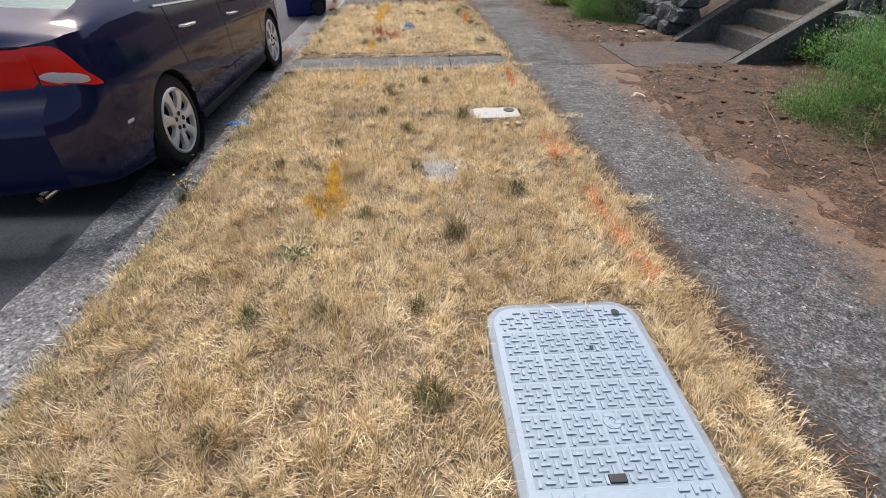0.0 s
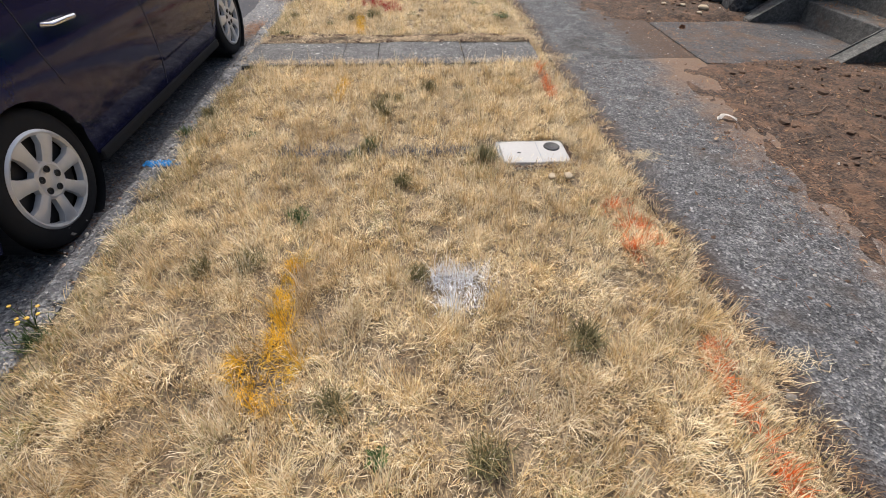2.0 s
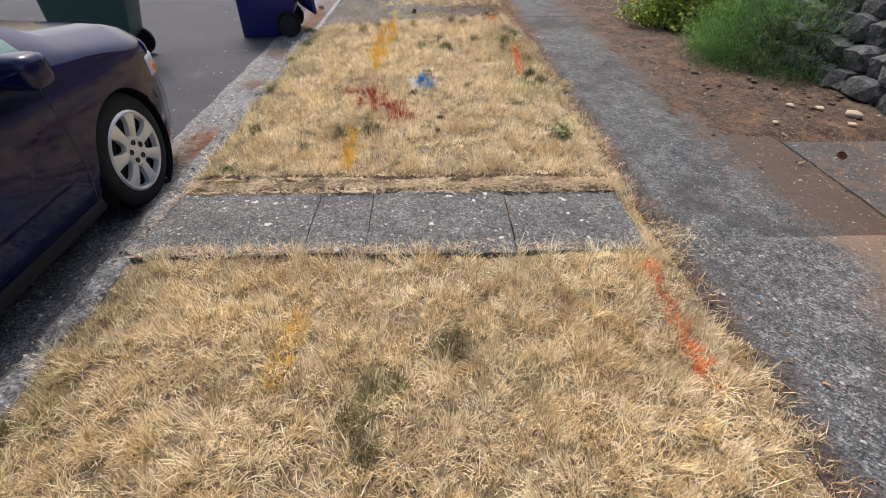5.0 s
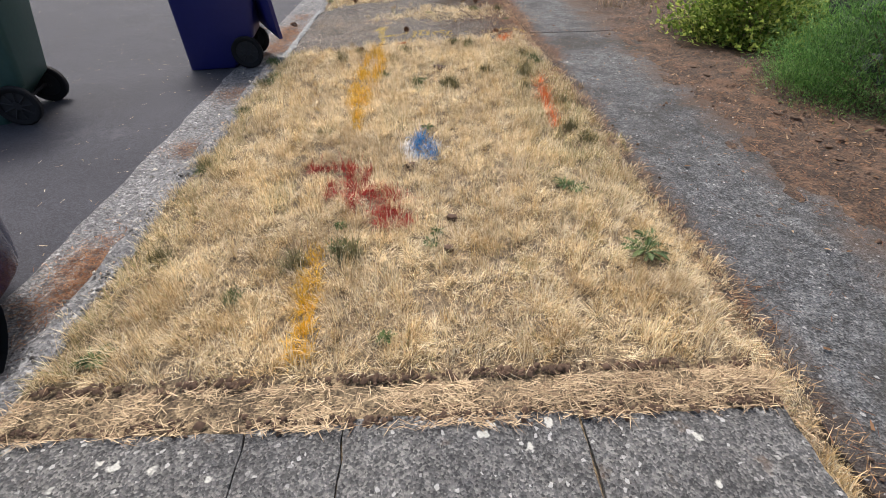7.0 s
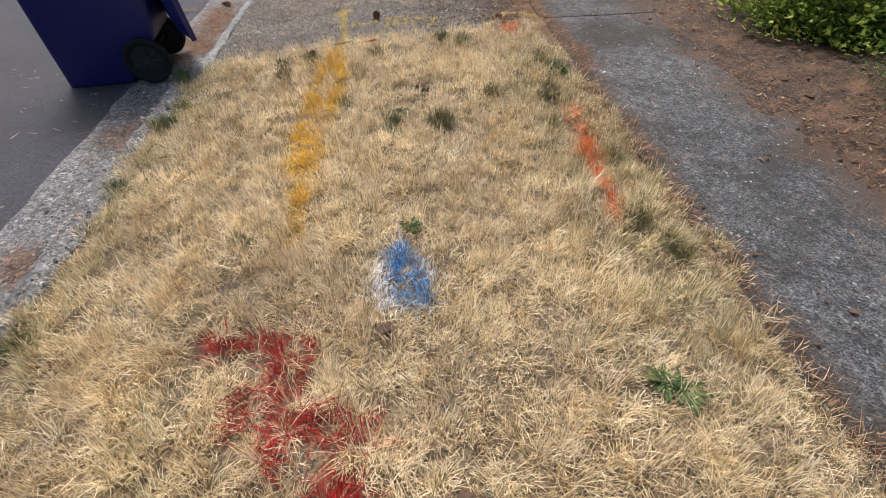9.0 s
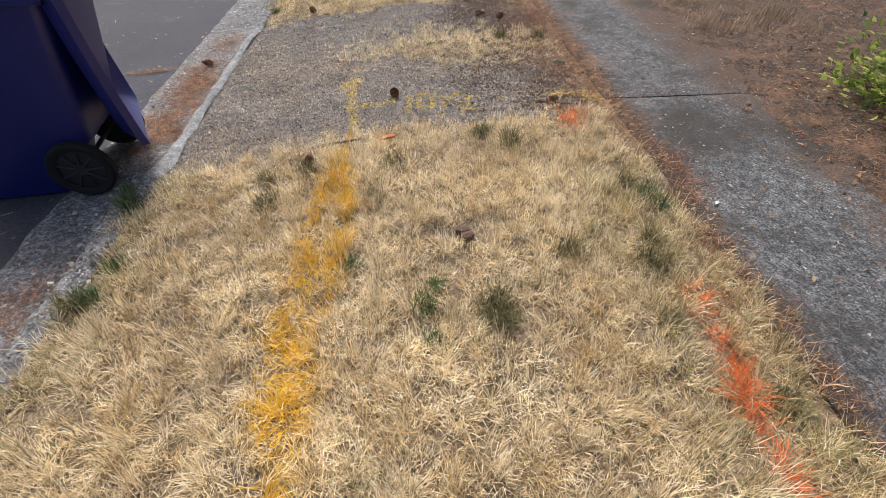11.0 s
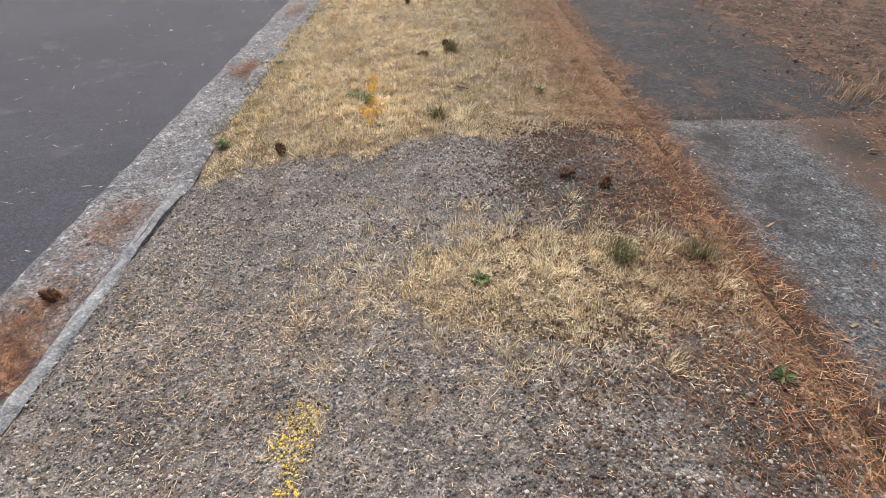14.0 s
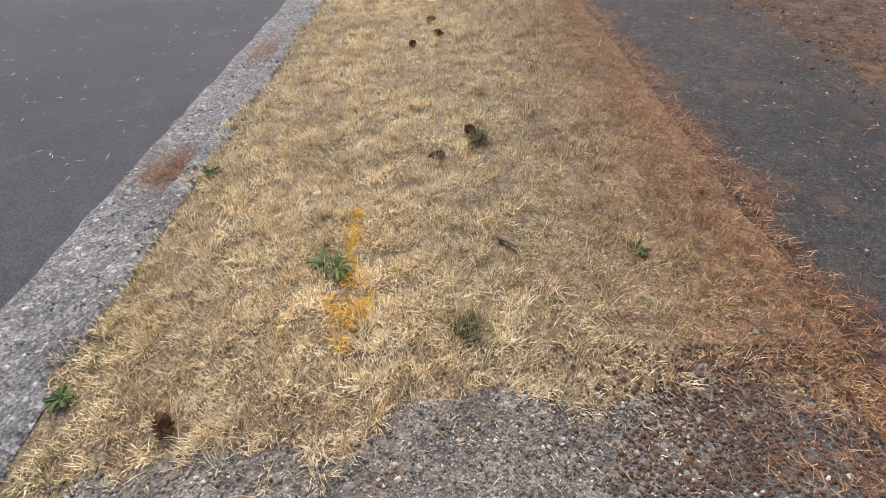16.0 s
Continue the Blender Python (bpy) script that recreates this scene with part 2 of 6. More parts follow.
M_SHRUB = mat("feathery_leaf", by_island([(0.0, (0.05, 0.125, 0.035)), (0.5, (0.12, 0.26, 0.075)), (1.0, (0.28, 0.45, 0.15))], 3.0, ((0.7, 0.75, 0.7), (1.15, 1.15, 1.0)), rough=0.55, through_light=0.3))
M_BROAD = mat("yellow_green_leaf", by_island([(0.0, (0.07, 0.14, 0.028)), (0.5, (0.22, 0.33, 0.065)), (1.0, (0.52, 0.58, 0.17))], 3.0, rough=0.5, through_light=0.4))
M_BARK = mat("twig_bark", plain((0.16, 0.11, 0.075), 0.85, vary=0.4, relief=0.5))
M_CONE = mat("pine_cone_brown", by_island([(0.0, (0.07, 0.034, 0.021)), (1.0, (0.25, 0.125, 0.07))], 40.0))
M_CLOD = mat("soil_clod", plain((0.085, 0.052, 0.034), 0.95, vary=0.4, relief=0.6))
M_PEBBLE = mat("pale_pebble", plain((0.36, 0.29, 0.2), 0.8, vary=0.3, relief=0.4))
M_WOOD = mat("orange_wood_chip", plain((0.42, 0.15, 0.05), 0.85, vary=0.35, scale=120, relief=0.4))
M_LITTER = mat("white_litter", plain((0.5, 0.47, 0.42), 0.6))
M_BOX = mat("grey_polymer_lid", plain((0.25, 0.315, 0.39), 0.5, vary=0.07, scale=60, relief=0.12))
M_RIM = mat("grey_polymer_frame", plain((0.2, 0.23, 0.265), 0.65, vary=0.15, scale=40, relief=0.2))
# darker copy of the lid grey: shade between the tread bars put into colour
M_RECESS_SHADE = mat("grey_polymer_recess_shade", plain((0.213, 0.272, 0.34), 0.7, vary=0.15, scale=60))
M_CREAM = mat("cream_polymer_lid", plain((0.34, 0.335, 0.325), 0.5, vary=0.08, scale=50))
M_CONC = mat("box_concrete", plain((0.25, 0.26, 0.26), 0.9, vary=0.25, relief=0.5))
M_BLACK = mat("black_rubber", plain((0.007, 0.007, 0.008), 0.9, vary=0.3))
M_HOLE = mat("dark_plastic", plain((0.02, 0.02, 0.022), 0.6))
M_PAINT = mat("navy_car_paint", plain((0.005, 0.008, 0.05), 0.07, metal=0.12, vary=0.05))
M_TRIM = mat("black_trim", plain((0.01, 0.01, 0.011), 0.45))
M_CHROME = mat("chrome", plain((0.75, 0.75, 0.76), 0.14, metal=1.0, vary=0.03))
M_CAP = mat("silver_wheel_cover", plain((0.68, 0.69, 0.7), 0.32, metal=0.4, vary=0.06))
M_SEAT = mat("car_seat_cloth", plain((0.09, 0.09, 0.095), 0.9))
M_BLUEBIN = mat("blue_bin_plastic", plain((0.009, 0.012, 0.12), 0.42, vary=0.1, relief=0.08))
M_GREENBIN = mat("green_bin_plastic", plain((0.033, 0.085, 0.072), 0.45, vary=0.12, relief=0.08))


def glassy(color, rough=0.03, alpha=0.75, ior=1.45, tint=(1, 1, 1)):
    def build(nt, b):
        b.inputs["Base Color"].default_value = (*color, 1)
        b.inputs["Roughness"].default_value = rough
        b.inputs["Transmission Weight"].default_value = alpha
        b.inputs["IOR"].default_value = ior
        b.inputs["Specular Tint"].default_value = (*tint, 1)
    return build


M_GLASS = mat("tinted_glass", glassy((0.3, 0.46, 0.45), 0.02, 0.85, 2.0, (0.6, 1.0, 0.97)))
M_RED = mat("red_lens", glassy((0.8, 0.02, 0.012), 0.05, 0.1, 1.4))
M_CLEAR = mat("clear_lens", glassy((0.75, 0.77, 0.78), 0.12, 0.3))
M_AMBER = mat("amber_lens", glassy((0.8, 0.22, 0.06), 0.15, 0.3))


def sprayed(c, worn):
    return by_island([(0.0, tuple(v * 0.6 for v in c)), (0.45, c), (0.8, tuple(min(1, v * 1.15) for v in c)), (0.93, worn), (1.0, (0.55, 0.42, 0.22))], 7.0, ((0.85,) * 3, (1.1,) * 3), through_light=0.15)


M_YEL = mat("yellow_spray", sprayed((0.8, 0.47, 0.03), (0.72, 0.54, 0.18)))
M_LEMON = mat("lemon_spray", sprayed((0.66, 0.48, 0.075), (0.5, 0.4, 0.15)))
M_ORA = mat("orange_spray", sprayed((0.78, 0.17, 0.04), (0.7, 0.35, 0.14)))
M_RSP = mat("red_spray", sprayed((0.4, 0.02, 0.02), (0.42, 0.08, 0.06)))
M_BSP = mat("blue_spray", sprayed((0.02, 0.25, 0.6), (0.35, 0.52, 0.72)))
M_WSP = mat("white_spray", sprayed((0.86, 0.88, 0.93), (0.8, 0.78, 0.76)))
M_BFADE = mat("faded_blue_spray", sprayed((0.1, 0.13, 0.2), (0.24, 0.22, 0.2)))

# ---- helpers for building ----


def part(name, bm, material, parent=None, label=""):
    me = bpy.data.meshes.new(name)
    bm.normal_update()
    bm.to_mesh(me)
    bm.free()
    me.materials.append(material)
    ob = new(name, me)
    if parent is not None:
        ob.parent = parent
    return tagged(ob, label)


def smooth(ob, angle=35):
    me = ob.data
    me.polygons.foreach_set("use_smooth", [True] * len(me.polygons))
    me.set_sharp_from_angle(angle=radians(angle))
    return ob


def bulk(name, verts, faces_per, tris, material, parent=None):
    """A mesh of many like islands from arrays: verts (n, k, 3), and the faces of one island."""
    n, k, _ = verts.shape
    me = bpy.data.meshes.new(name)
    sizes = np.array([len(f) for f in tris])
    loop = np.concatenate([np.array(f) for f in tris])
    me.vertices.add(n * k)
    me.vertices.foreach_set("co", verts.astype(np.float32).ravel())
    loops = (np.arange(n)[:, None] * k + loop[None]).astype(np.int32).ravel()
    me.loops.add(len(loops))
    me.loops.foreach_set("vertex_index", loops)
    me.polygons.add(n * len(tris))
    tot = np.tile(sizes, n)
    me.polygons.foreach_set("loop_start", np.concatenate([[0], np.cumsum(tot)[:-1]]).astype(np.int32))
    if faces_per == "smooth":
        me.polygons.foreach_set("use_smooth", [True] * len(tot))
    me.update(calc_edges=True)
    me.materials.append(material)
    ob = new(name, me)
    if parent is not None:
        ob.parent = parent
    return ob


def empty(name, x, y, z, rz=0, label="", category="", group="", kind=""):
    e = new(name)
    e.matrix_world = pose(x, y, z, 0, 0, rz)
    e.empty_display_size = 0.1
    return tagged(e, label, category, group, kind)


def box(bm, x0, x1, y0, y1, z0, z1, bevel=0.0, seg=2):
    r = bmesh.ops.create_cube(bm, size=1.0, matrix=Matrix.Translation(((x0 + x1) / 2, (y0 + y1) / 2, (z0 + z1) / 2)) @ Matrix.Diagonal((x1 - x0, y1 - y0, z1 - z0, 1)))
    if bevel:
        edges = {e for v in r["verts"] for e in v.link_edges}
        bmesh.ops.bevel(bm, geom=list(edges), offset=bevel, segments=seg, affect="EDGES", profile=0.6)
    return bm


def lathe(bm, profile, steps=40, axis="x"):
    """Revolves (r, h) points round an axis."""
    rings = []
    for r, h in profile:
        ring = []
        for i in range(steps):
            a = 2 * math.pi * i / steps
            c, s = r * math.cos(a), r * math.sin(a)
            ring.append(bm.verts.new((h, c, s) if axis == "x" else (c, h, s) if axis == "y" else (c, s, h)))
        rings.append(ring)
    for a, b in zip(rings, rings[1:]):
        for i in range(steps):
            bm.faces.new((a[i], a[(i + 1) % steps], b[(i + 1) % steps], b[i]))
    return bm


def tube(bm, pts, r, sides=6, taper=1.0):
    rings = []
    for i, p in enumerate(pts):
        p = Vector(p)
        d = (Vector(pts[min(i + 1, len(pts) - 1)]) - Vector(pts[max(i - 1, 0)])).normalized()
        u = d.orthogonal().normalized()
        w = d.cross(u)
        rr = r * (1 + (taper - 1) * i / max(1, len(pts) - 1))
        rings.append([bm.verts.new(p + rr * (math.cos(2 * math.pi * k / sides) * u + math.sin(2 * math.pi * k / sides) * w)) for k in range(sides)])
    for a, b in zip(rings, rings[1:]):
        for k in range(sides):
            bm.faces.new((a[k], a[(k + 1) % sides], b[(k + 1) % sides], b[k]))
    bm.faces.new(rings[0][::-1])
    bm.faces.new(rings[-1])
    return bm


rng = np.random.default_rng(7)


def wave(x, y, seed=0, scale=1.0):
    """Smooth cheap noise on arrays, about -1 to 1."""
    r = np.random.default_rng(seed)
    out = 0.0
    for k in range(7):
        f = scale * (0.7 + 1.9 * r.random())
        a = r.random() * 6.283
        out = out + np.sin(f * (x * math.cos(a) + y * math.sin(a)) * 2 * math.pi + r.random() * 6.283)
    return out / 3.2


def step(a, b, v):
    t = np.clip((v - a) / (b - a), 0, 1)
    return t * t * (3 - 2 * t)


# ---- the lie of the ground ----
ROAD_Z, PAN_Z, KERB_Z, PAVE_Z = -0.16, -0.15, -0.035, -0.05
X_ROAD, X_FACE, X_BACK, X_PAVE = -1.67, -1.27, -1.13, 1.46
DRIVE0, DRIVE1 = 11.35, 13.75


def dip(y):
    """How far the drive has lowered the kerb, 0 to 1."""
    return step(DRIVE0 - 0.5, DRIVE0 + 0.15, y) * (1 - step(DRIVE1 - 0.3, DRIVE1 + 0.6, y))


def verge_z(x, y):
    z = -0.028 + 0.009 * wave(x, y, 3, 0.7) + 0.004 * wave(x, y, 4, 2.5)
    z = z - 0.085 * dip(y) * (1 - step(-1.1, 0.5, x))
    z = z - 0.022 * step(6.44, 6.53, y) * (1 - step(6.99, 7.06, y))
    return z - 0.03 * step(1.28, 1.46, x) - 0.02 * (1 - step(-1.13, -1.0, x))


EDGE_Y = [0.0, 3.1, 3.9, 4.2, 5.0, 6.0, 6.45, 6.5, 7.75, 7.85, 8.4, 9.2, 10.4, 12.0, 13.0, 14.0, 14.3, 20.0]
EDGE_X = [2.8, 2.7, 2.5, 2.4, 2.42, 2.6, 2.75, 4.5, 4.5, 2.6, 2.28, 2.55, 2.5, 2.6, 2.65, 2.75, 3.15, 3.15]


def dirt_z(x, y):
    e = np.interp(y, EDGE_Y, EDGE_X) + 0.12 * wave(x, y, 11, 1.2) + 0.05 * wave(x, y, 14, 4.5)
    z = -0.064 + 0.052 * step(-0.5, 0.8, x - e) + 0.0055 * wave(x, y, 12, 3.0) + 0.005 * wave(x, y, 15, 5.0) + 0.012 * wave(x, y, 13, 1.0) * step(0, 0.6, x - e)
    bank = step(4.3, 7.5, x) * 1.5
    return z + bank * (1 - step(6.2, 6.45, y) * (1 - step(7.8, 8.05, y)) * (1 - step(6.4, 6.8, x))) + 0.25 * step(9.5, 20, x)


def sheet(name, xs, ys, zf, material, label, parent=None, skirt=0.0):
    X, Y = np.meshgrid(xs, ys)
    Z = zf(X, Y)
    v = np.stack([X, Y, Z], -1).reshape(-1, 3)
    nx = len(xs)
    f = [(j * nx + i, j * nx + i + 1, (j + 1) * nx + i + 1, (j + 1) * nx + i) for j in range(len(ys) - 1) for i in range(nx - 1)]
    me = bpy.data.meshes.new(name)
    me.from_pydata(v.tolist(), [], f)
    me.materials.append(material)
    me.polygons.foreach_set("use_smooth", [True] * len(f))
    ob = new(name, me)
    if parent is not None:
        ob.parent = parent
    return tagged(ob, label, kind="structure")


# one sheet of bare earth to the horizon, under everything
sheet("ground", np.array([-900.0, -40, -9.2, 9.0, 40, 900]), np.array([-900.0, -30, 40, 900]), lambda x, y: 0 * x - 0.26, M_DIRT, "bare brown earth reaching to the horizon")
tagged(bpy.data.objects["ground"], category="ground")
road = sheet("road", np.linspace(-9.2, X_ROAD, 40), np.linspace(-30, 60, 160),
             lambda x, y: ROAD_Z + 0.03 * np.sin((x - X_ROAD) / (-7.53) * math.pi) + 0.003 * wave(x, y, 21, 0.5), M_ASPHALT, "dark grey worn asphalt street with faint cracks")
tagged(road, category="road")
dirt = sheet("dirt_bed", np.concatenate([np.linspace(1.9, 5.0, 110), np.linspace(5.1, 12, 40)]), np.linspace(-4, 26, 420), dirt_z, M_DIRT,
             "reddish brown planting bed strewn with dry needles beside the pavement")
tagged(dirt, category="soil bed")
verge = sheet("verge_soil", np.linspace(X_BACK - 0.06, X_PAVE + 0.02, 72), np.concatenate([np.linspace(-4, 11.1, 300), np.linspace(11.13, 20, 210)]), verge_z, M_SOIL,
              "thatchy soil of the parched grass verge between kerb and pavement")
tagged(verge, category="verge")

# ---- kerb, gutter, paving ----


def loft(sections, closed_ends=True):
    bm = bmesh.new()
    rows = [[bm.verts.new(p) for p in s] for s in sections]
    for a, b in zip(rows, rows[1:]):
        for i in range(len(a) - 1):
            bm.faces.new((a[i], a[i + 1], b[i + 1], b[i]))
    if closed_ends:
        bm.faces.new(rows[0][::-1])
        bm.faces.new(rows[-1])
    return bm


kerb = empty("kerb", X_FACE, 0, PAN_Z, label="low weathered concrete kerb, lowered and chipped at the drive", category="kerb", kind="structure")
gutter = empty("gutter", X_ROAD, 0, PAN_Z, label="concrete gutter pan with exposed stones and needle drifts", category="gutter", kind="structure")


def kerb_section(y):
    j = lambda s: 0.006 * float(wave(np.float64(s), np.float64(y), 31, 2.6))
    top = KERB_Z - 0.078 * float(dip(y)) + j(0.5)
    back = X_BACK - (0.045 + 0.02 * float(wave(np.float64(0), np.float64(y), 34, 0.6))) * float(dip(y))
    pts = [(X_FACE - 0.012, PAN_Z - 0.05), (X_FACE - 0.004 + j(1), PAN_Z + 0.01), (X_FACE + 0.006 + j(2), top - 0.028), (X_FACE + 0.02 + j(3), top - 0.008),
           (X_FACE + 0.045, top + j(4) * 0.4), (back - 0.03, top + j(5) * 0.4), (back - 0.004 + j(6) * 1.5, top - 0.012), (back + j(7), top - 0.06), (back, -0.24)]
    return [(x, y, z) for x, z in pts]


def pan_section(y):
    j = lambda s: 0.003 * float(wave(np.float64(s), np.float64(y), 33, 2.0))
    return [(X_ROAD + j(9) * 3, y, -0.24), (X_ROAD + j(9) * 3, y, ROAD_Z + 0.006), (X_ROAD + 0.02, y, ROAD_Z + 0.012 + j(1)), (X_ROAD + 0.14, y, PAN_Z - 0.004 + j(2)), (X_ROAD + 0.27, y, PAN_Z + j(3)),
            (X_FACE + 0.01, y, PAN_Z + 0.006), (X_FACE + 0.01, y, -0.24)]


for y0, y1 in ((-3, 0), (0, 2.9), (2.9, 5.9), (5.9, 8.7), (8.7, 11.1), (11.1, 13.6), (13.6, 16.5), (16.5, 19.5), (19.5, 24)):
    ys = np.linspace(y0 + 0.0012, y1 - 0.0012, 62)
    smooth(part("kerb_stone", loft([kerb_section(y) for y in ys]), M_KERB if 11 < y0 < 13 else M_GUTTER, kerb), 50)
    smooth(part("gutter_slab", loft([pan_section(y) for y in ys]), M_GUTTER, gutter), 50)
for e in (kerb, gutter):
    for c in e.children:
        c.matrix_parent_inverse = Matrix.Translation((-e.location.x, -e.location.y, -e.location.z))


def slab(name, x0, x1, y0, y1, top, material, parent, thick=0.1, wob=0.006, tilt=0.0):
    """A paving slab with uneven arrises."""
    nx, ny = max(3, int((x1 - x0) / 0.06)), max(3, int((y1 - y0) / 0.06))
    bm = bmesh.new()
    grid = {}
    for j in range(ny + 1):
        for i in range(nx + 1):
            x, y = x0 + (x1 - x0) * i / nx, y0 + (y1 - y0) * j / ny
            rim = i in (0, nx) or j in (0, ny)
            w = float(wave(np.float64(x * 3), np.float64(y * 3), 41, 1.4))
            dx = wob * w if i in (0, nx) else 0
            dy = wob * w if j in (0, ny) else 0
            z = top + tilt * (x - x0) + 0.002 * float(wave(np.float64(x), np.float64(y), 42, 1.1)) - (0.008 if rim else 0)
            grid[i, j] = bm.verts.new((x + dx, y + dy, z))
    for j in range(ny):
        for i in range(nx):
            bm.faces.new((grid[i, j], grid[i + 1, j], grid[i + 1, j + 1], grid[i, j + 1]))
    loop = [grid[i, 0] for i in range(nx)] + [grid[nx, j] for j in range(ny)] + [grid[i, ny] for i in range(nx, 0, -1)] + [grid[0, j] for j in range(ny, 0, -1)]
    low = [bm.verts.new((v.co.x, v.co.y, top - thick)) for v in loop]
    for i in range(len(loop)):
        k = (i + 1) % len(loop)
        bm.faces.new((loop[k], loop[i], low[i], low[k]))
    return smooth(part(name, bm, material, parent), 50)


pavement = tagged(new("pavement"), "grey worn pavement of exposed-aggregate slabs with needles in the joints", "pavement", kind="structure")
joints = [-3.5, 1.55, 6.65, 11.8, 14.15, 19.2, 24.2]
for i, (a, b) in enumerate(zip(joints, joints[1:])):
    slab("paving_slab", X_PAVE + 0.012, 3.15 if a > 14 else 2.8, a + 0.003, b - 0.003, PAVE_Z + (-0.004, 0.003, 0.0, 0.004)[i % 4], M_PAVE_DARK if a > 14 else M_PAVE_PALE if a > 6 else M_PAVE, pavement)
walkway = tagged(new("front_walk"), "grey concrete landing between the pavement and the garden stairs", "path", kind="structure")
slab("paving_slab", 2.805, 4.5, 6.5, 7.74, -0.042, M_WALK, walkway)
strip = tagged(new("crossing_strip"), "dark aged concrete strip with lichen spots across the verge", "path", kind="structure")
for k, (x0, x1) in enumerate(((-1.125, -0.333), (-0.33, -0.033), (-0.027, 0.702), (0.714, 1.36))):
    slab("concrete_slab", x0, x1, 6.5 + 0.02 * (k % 2), 7.05 + 0.012 * (k % 3), -0.012 - 0.004 * (k % 2), M_STRIP, strip, wob=0.005)

# ---- garden stairs and stone wall ----
stairs = tagged(new("garden_stairs"), "grey concrete garden stairs with sloping side walls and needle-strewn treads", "stairs")
for y0, y1 in ((6.36, 6.52), (7.68, 7.84)):
    bm = bmesh.new()
    pts = [(3.86, -0.2), (3.86, -0.025), (3.93, 0.0), (6.6, 1.78), (6.6, -0.2)]
    a = [bm.verts.new((x, y0, z)) for x, z in pts]
    b = [bm.verts.new((x, y1, z)) for x, z in pts]
    bm.faces.new(a)
    bm.faces.new(b[::-1])
    for i in range(5):
        k = (i + 1) % 5
        bm.faces.new((a[k], a[i], b[i], b[k]))
    bmesh.ops.bevel(bm, geom=list(bm.edges), offset=0.012, segments=2, affect="EDGES")
    part("side_wall", bm, M_RISER, stairs)
for k in range(7):
    bm = bmesh.new()
    box(bm, 4.42 + 0.3 * k, 4.42 + 0.3 * k + 0.34 + 0.0 * k, 6.522, 7.678, -0.2 + 0.19 * k, -0.03 + 0.19 * (k + 1), 0.012)
    part("step", bm, M_RISER, stairs)


def stone_mesh(seed, mat_, sub=2):
    bm = bmesh.new()
    bmesh.ops.create_icosphere(bm, subdivisions=sub, radius=0.5)
    for v in bm.verts:
        n = noise.noise(v.co * 1.7 + Vector((seed * 7.1, 0, 0))) * 0.3 + noise.noise(v.co * 5 + Vector((0, seed * 3.3, 0))) * 0.13
        c = Vector([max(-0.36, min(0.36, q)) for q in v.co])
        v.co = c * 1.25 * (1 + n)
    me = bpy.data.meshes.new("stone")
    bm.to_mesh(me)
    bm.free()
    me.materials.append(mat_)
    return me


ROCKS = [stone_mesh(i, M_ROCK) for i in range(6)]
wall = tagged(new("stone_wall"), "rough grey dry-laid stone retaining wall leaning into the bank", "stone wall", kind="structure")
r = random.Random(5)


def wall_run(y0, y1, xbase, rows):
    for row in range(rows):
        y = y0 + r.uniform(-0.1, 0.1)
        while y < y1:
            w = r.uniform(0.16, 0.36)
            ob = new("stone", r.choice(ROCKS))
            ob.parent = wall
            h = r.uniform(0.2, 0.27)
            ob.matrix_world = pose(xbase + 0.06 * row + r.uniform(-0.025, 0.025) + 0.3, y + w / 2, -0.02 + 0.185 * row + 0.08, r.uniform(-8, 8), r.uniform(-8, 8), r.uniform(-12, 12)) @ Matrix.Diagonal((0.42, w * 1.2, h * 1.08, 1))
            y += w


wall_run(7.95, 10.4, 3.72, 8)
wall_run(3.2, 6.2, 4.55, 8)

# ---- grass ----


def blades(name, x, y, z, length, width, head, lean, curl, material, parent=None):
    base = np.stack([x, y, z], -1)
    d = np.stack([np.cos(head), np.sin(head), 0 * head], -1)
    s = np.stack([-np.sin(head), np.cos(head), 0 * head], -1) * width[:, None] * 0.5
    up = np.array([0, 0, 1.0])
    L = length[:, None] * 0.5
    mid = base + L * (d * np.sin(lean)[:, None] + up * np.cos(lean)[:, None])
    l2 = lean + curl
    tip = mid + L * (d * np.sin(l2)[:, None] + up * np.cos(l2)[:, None])
    tip[:, 2] = np.maximum(tip[:, 2], z + 0.004)
    v = np.stack([base - s, base + s, mid + s * 0.85, mid - s * 0.85, tip], 1)
    return bulk(name, v, "", [(0, 1, 2, 3), (3, 2, 4)], material, parent)


def stroke_field(x, y, strokes):
    """1 on the strokes of a mark, falling off round them."""
    best = np.zeros_like(x)
    for x0, y0, x1, y1, hw in strokes:
        dx, dy = x1 - x0, y1 - y0
        t = np.clip(((x - x0) * dx + (y - y0) * dy) / max(1e-9, dx * dx + dy * dy), 0, 1)
        d = np.hypot(x - x0 - t * dx, y - y0 - t * dy) / (hw * 0.98)
        best = np.maximum(best, np.exp(-np.minimum(d, 5) ** 4 * 0.6))
    return best


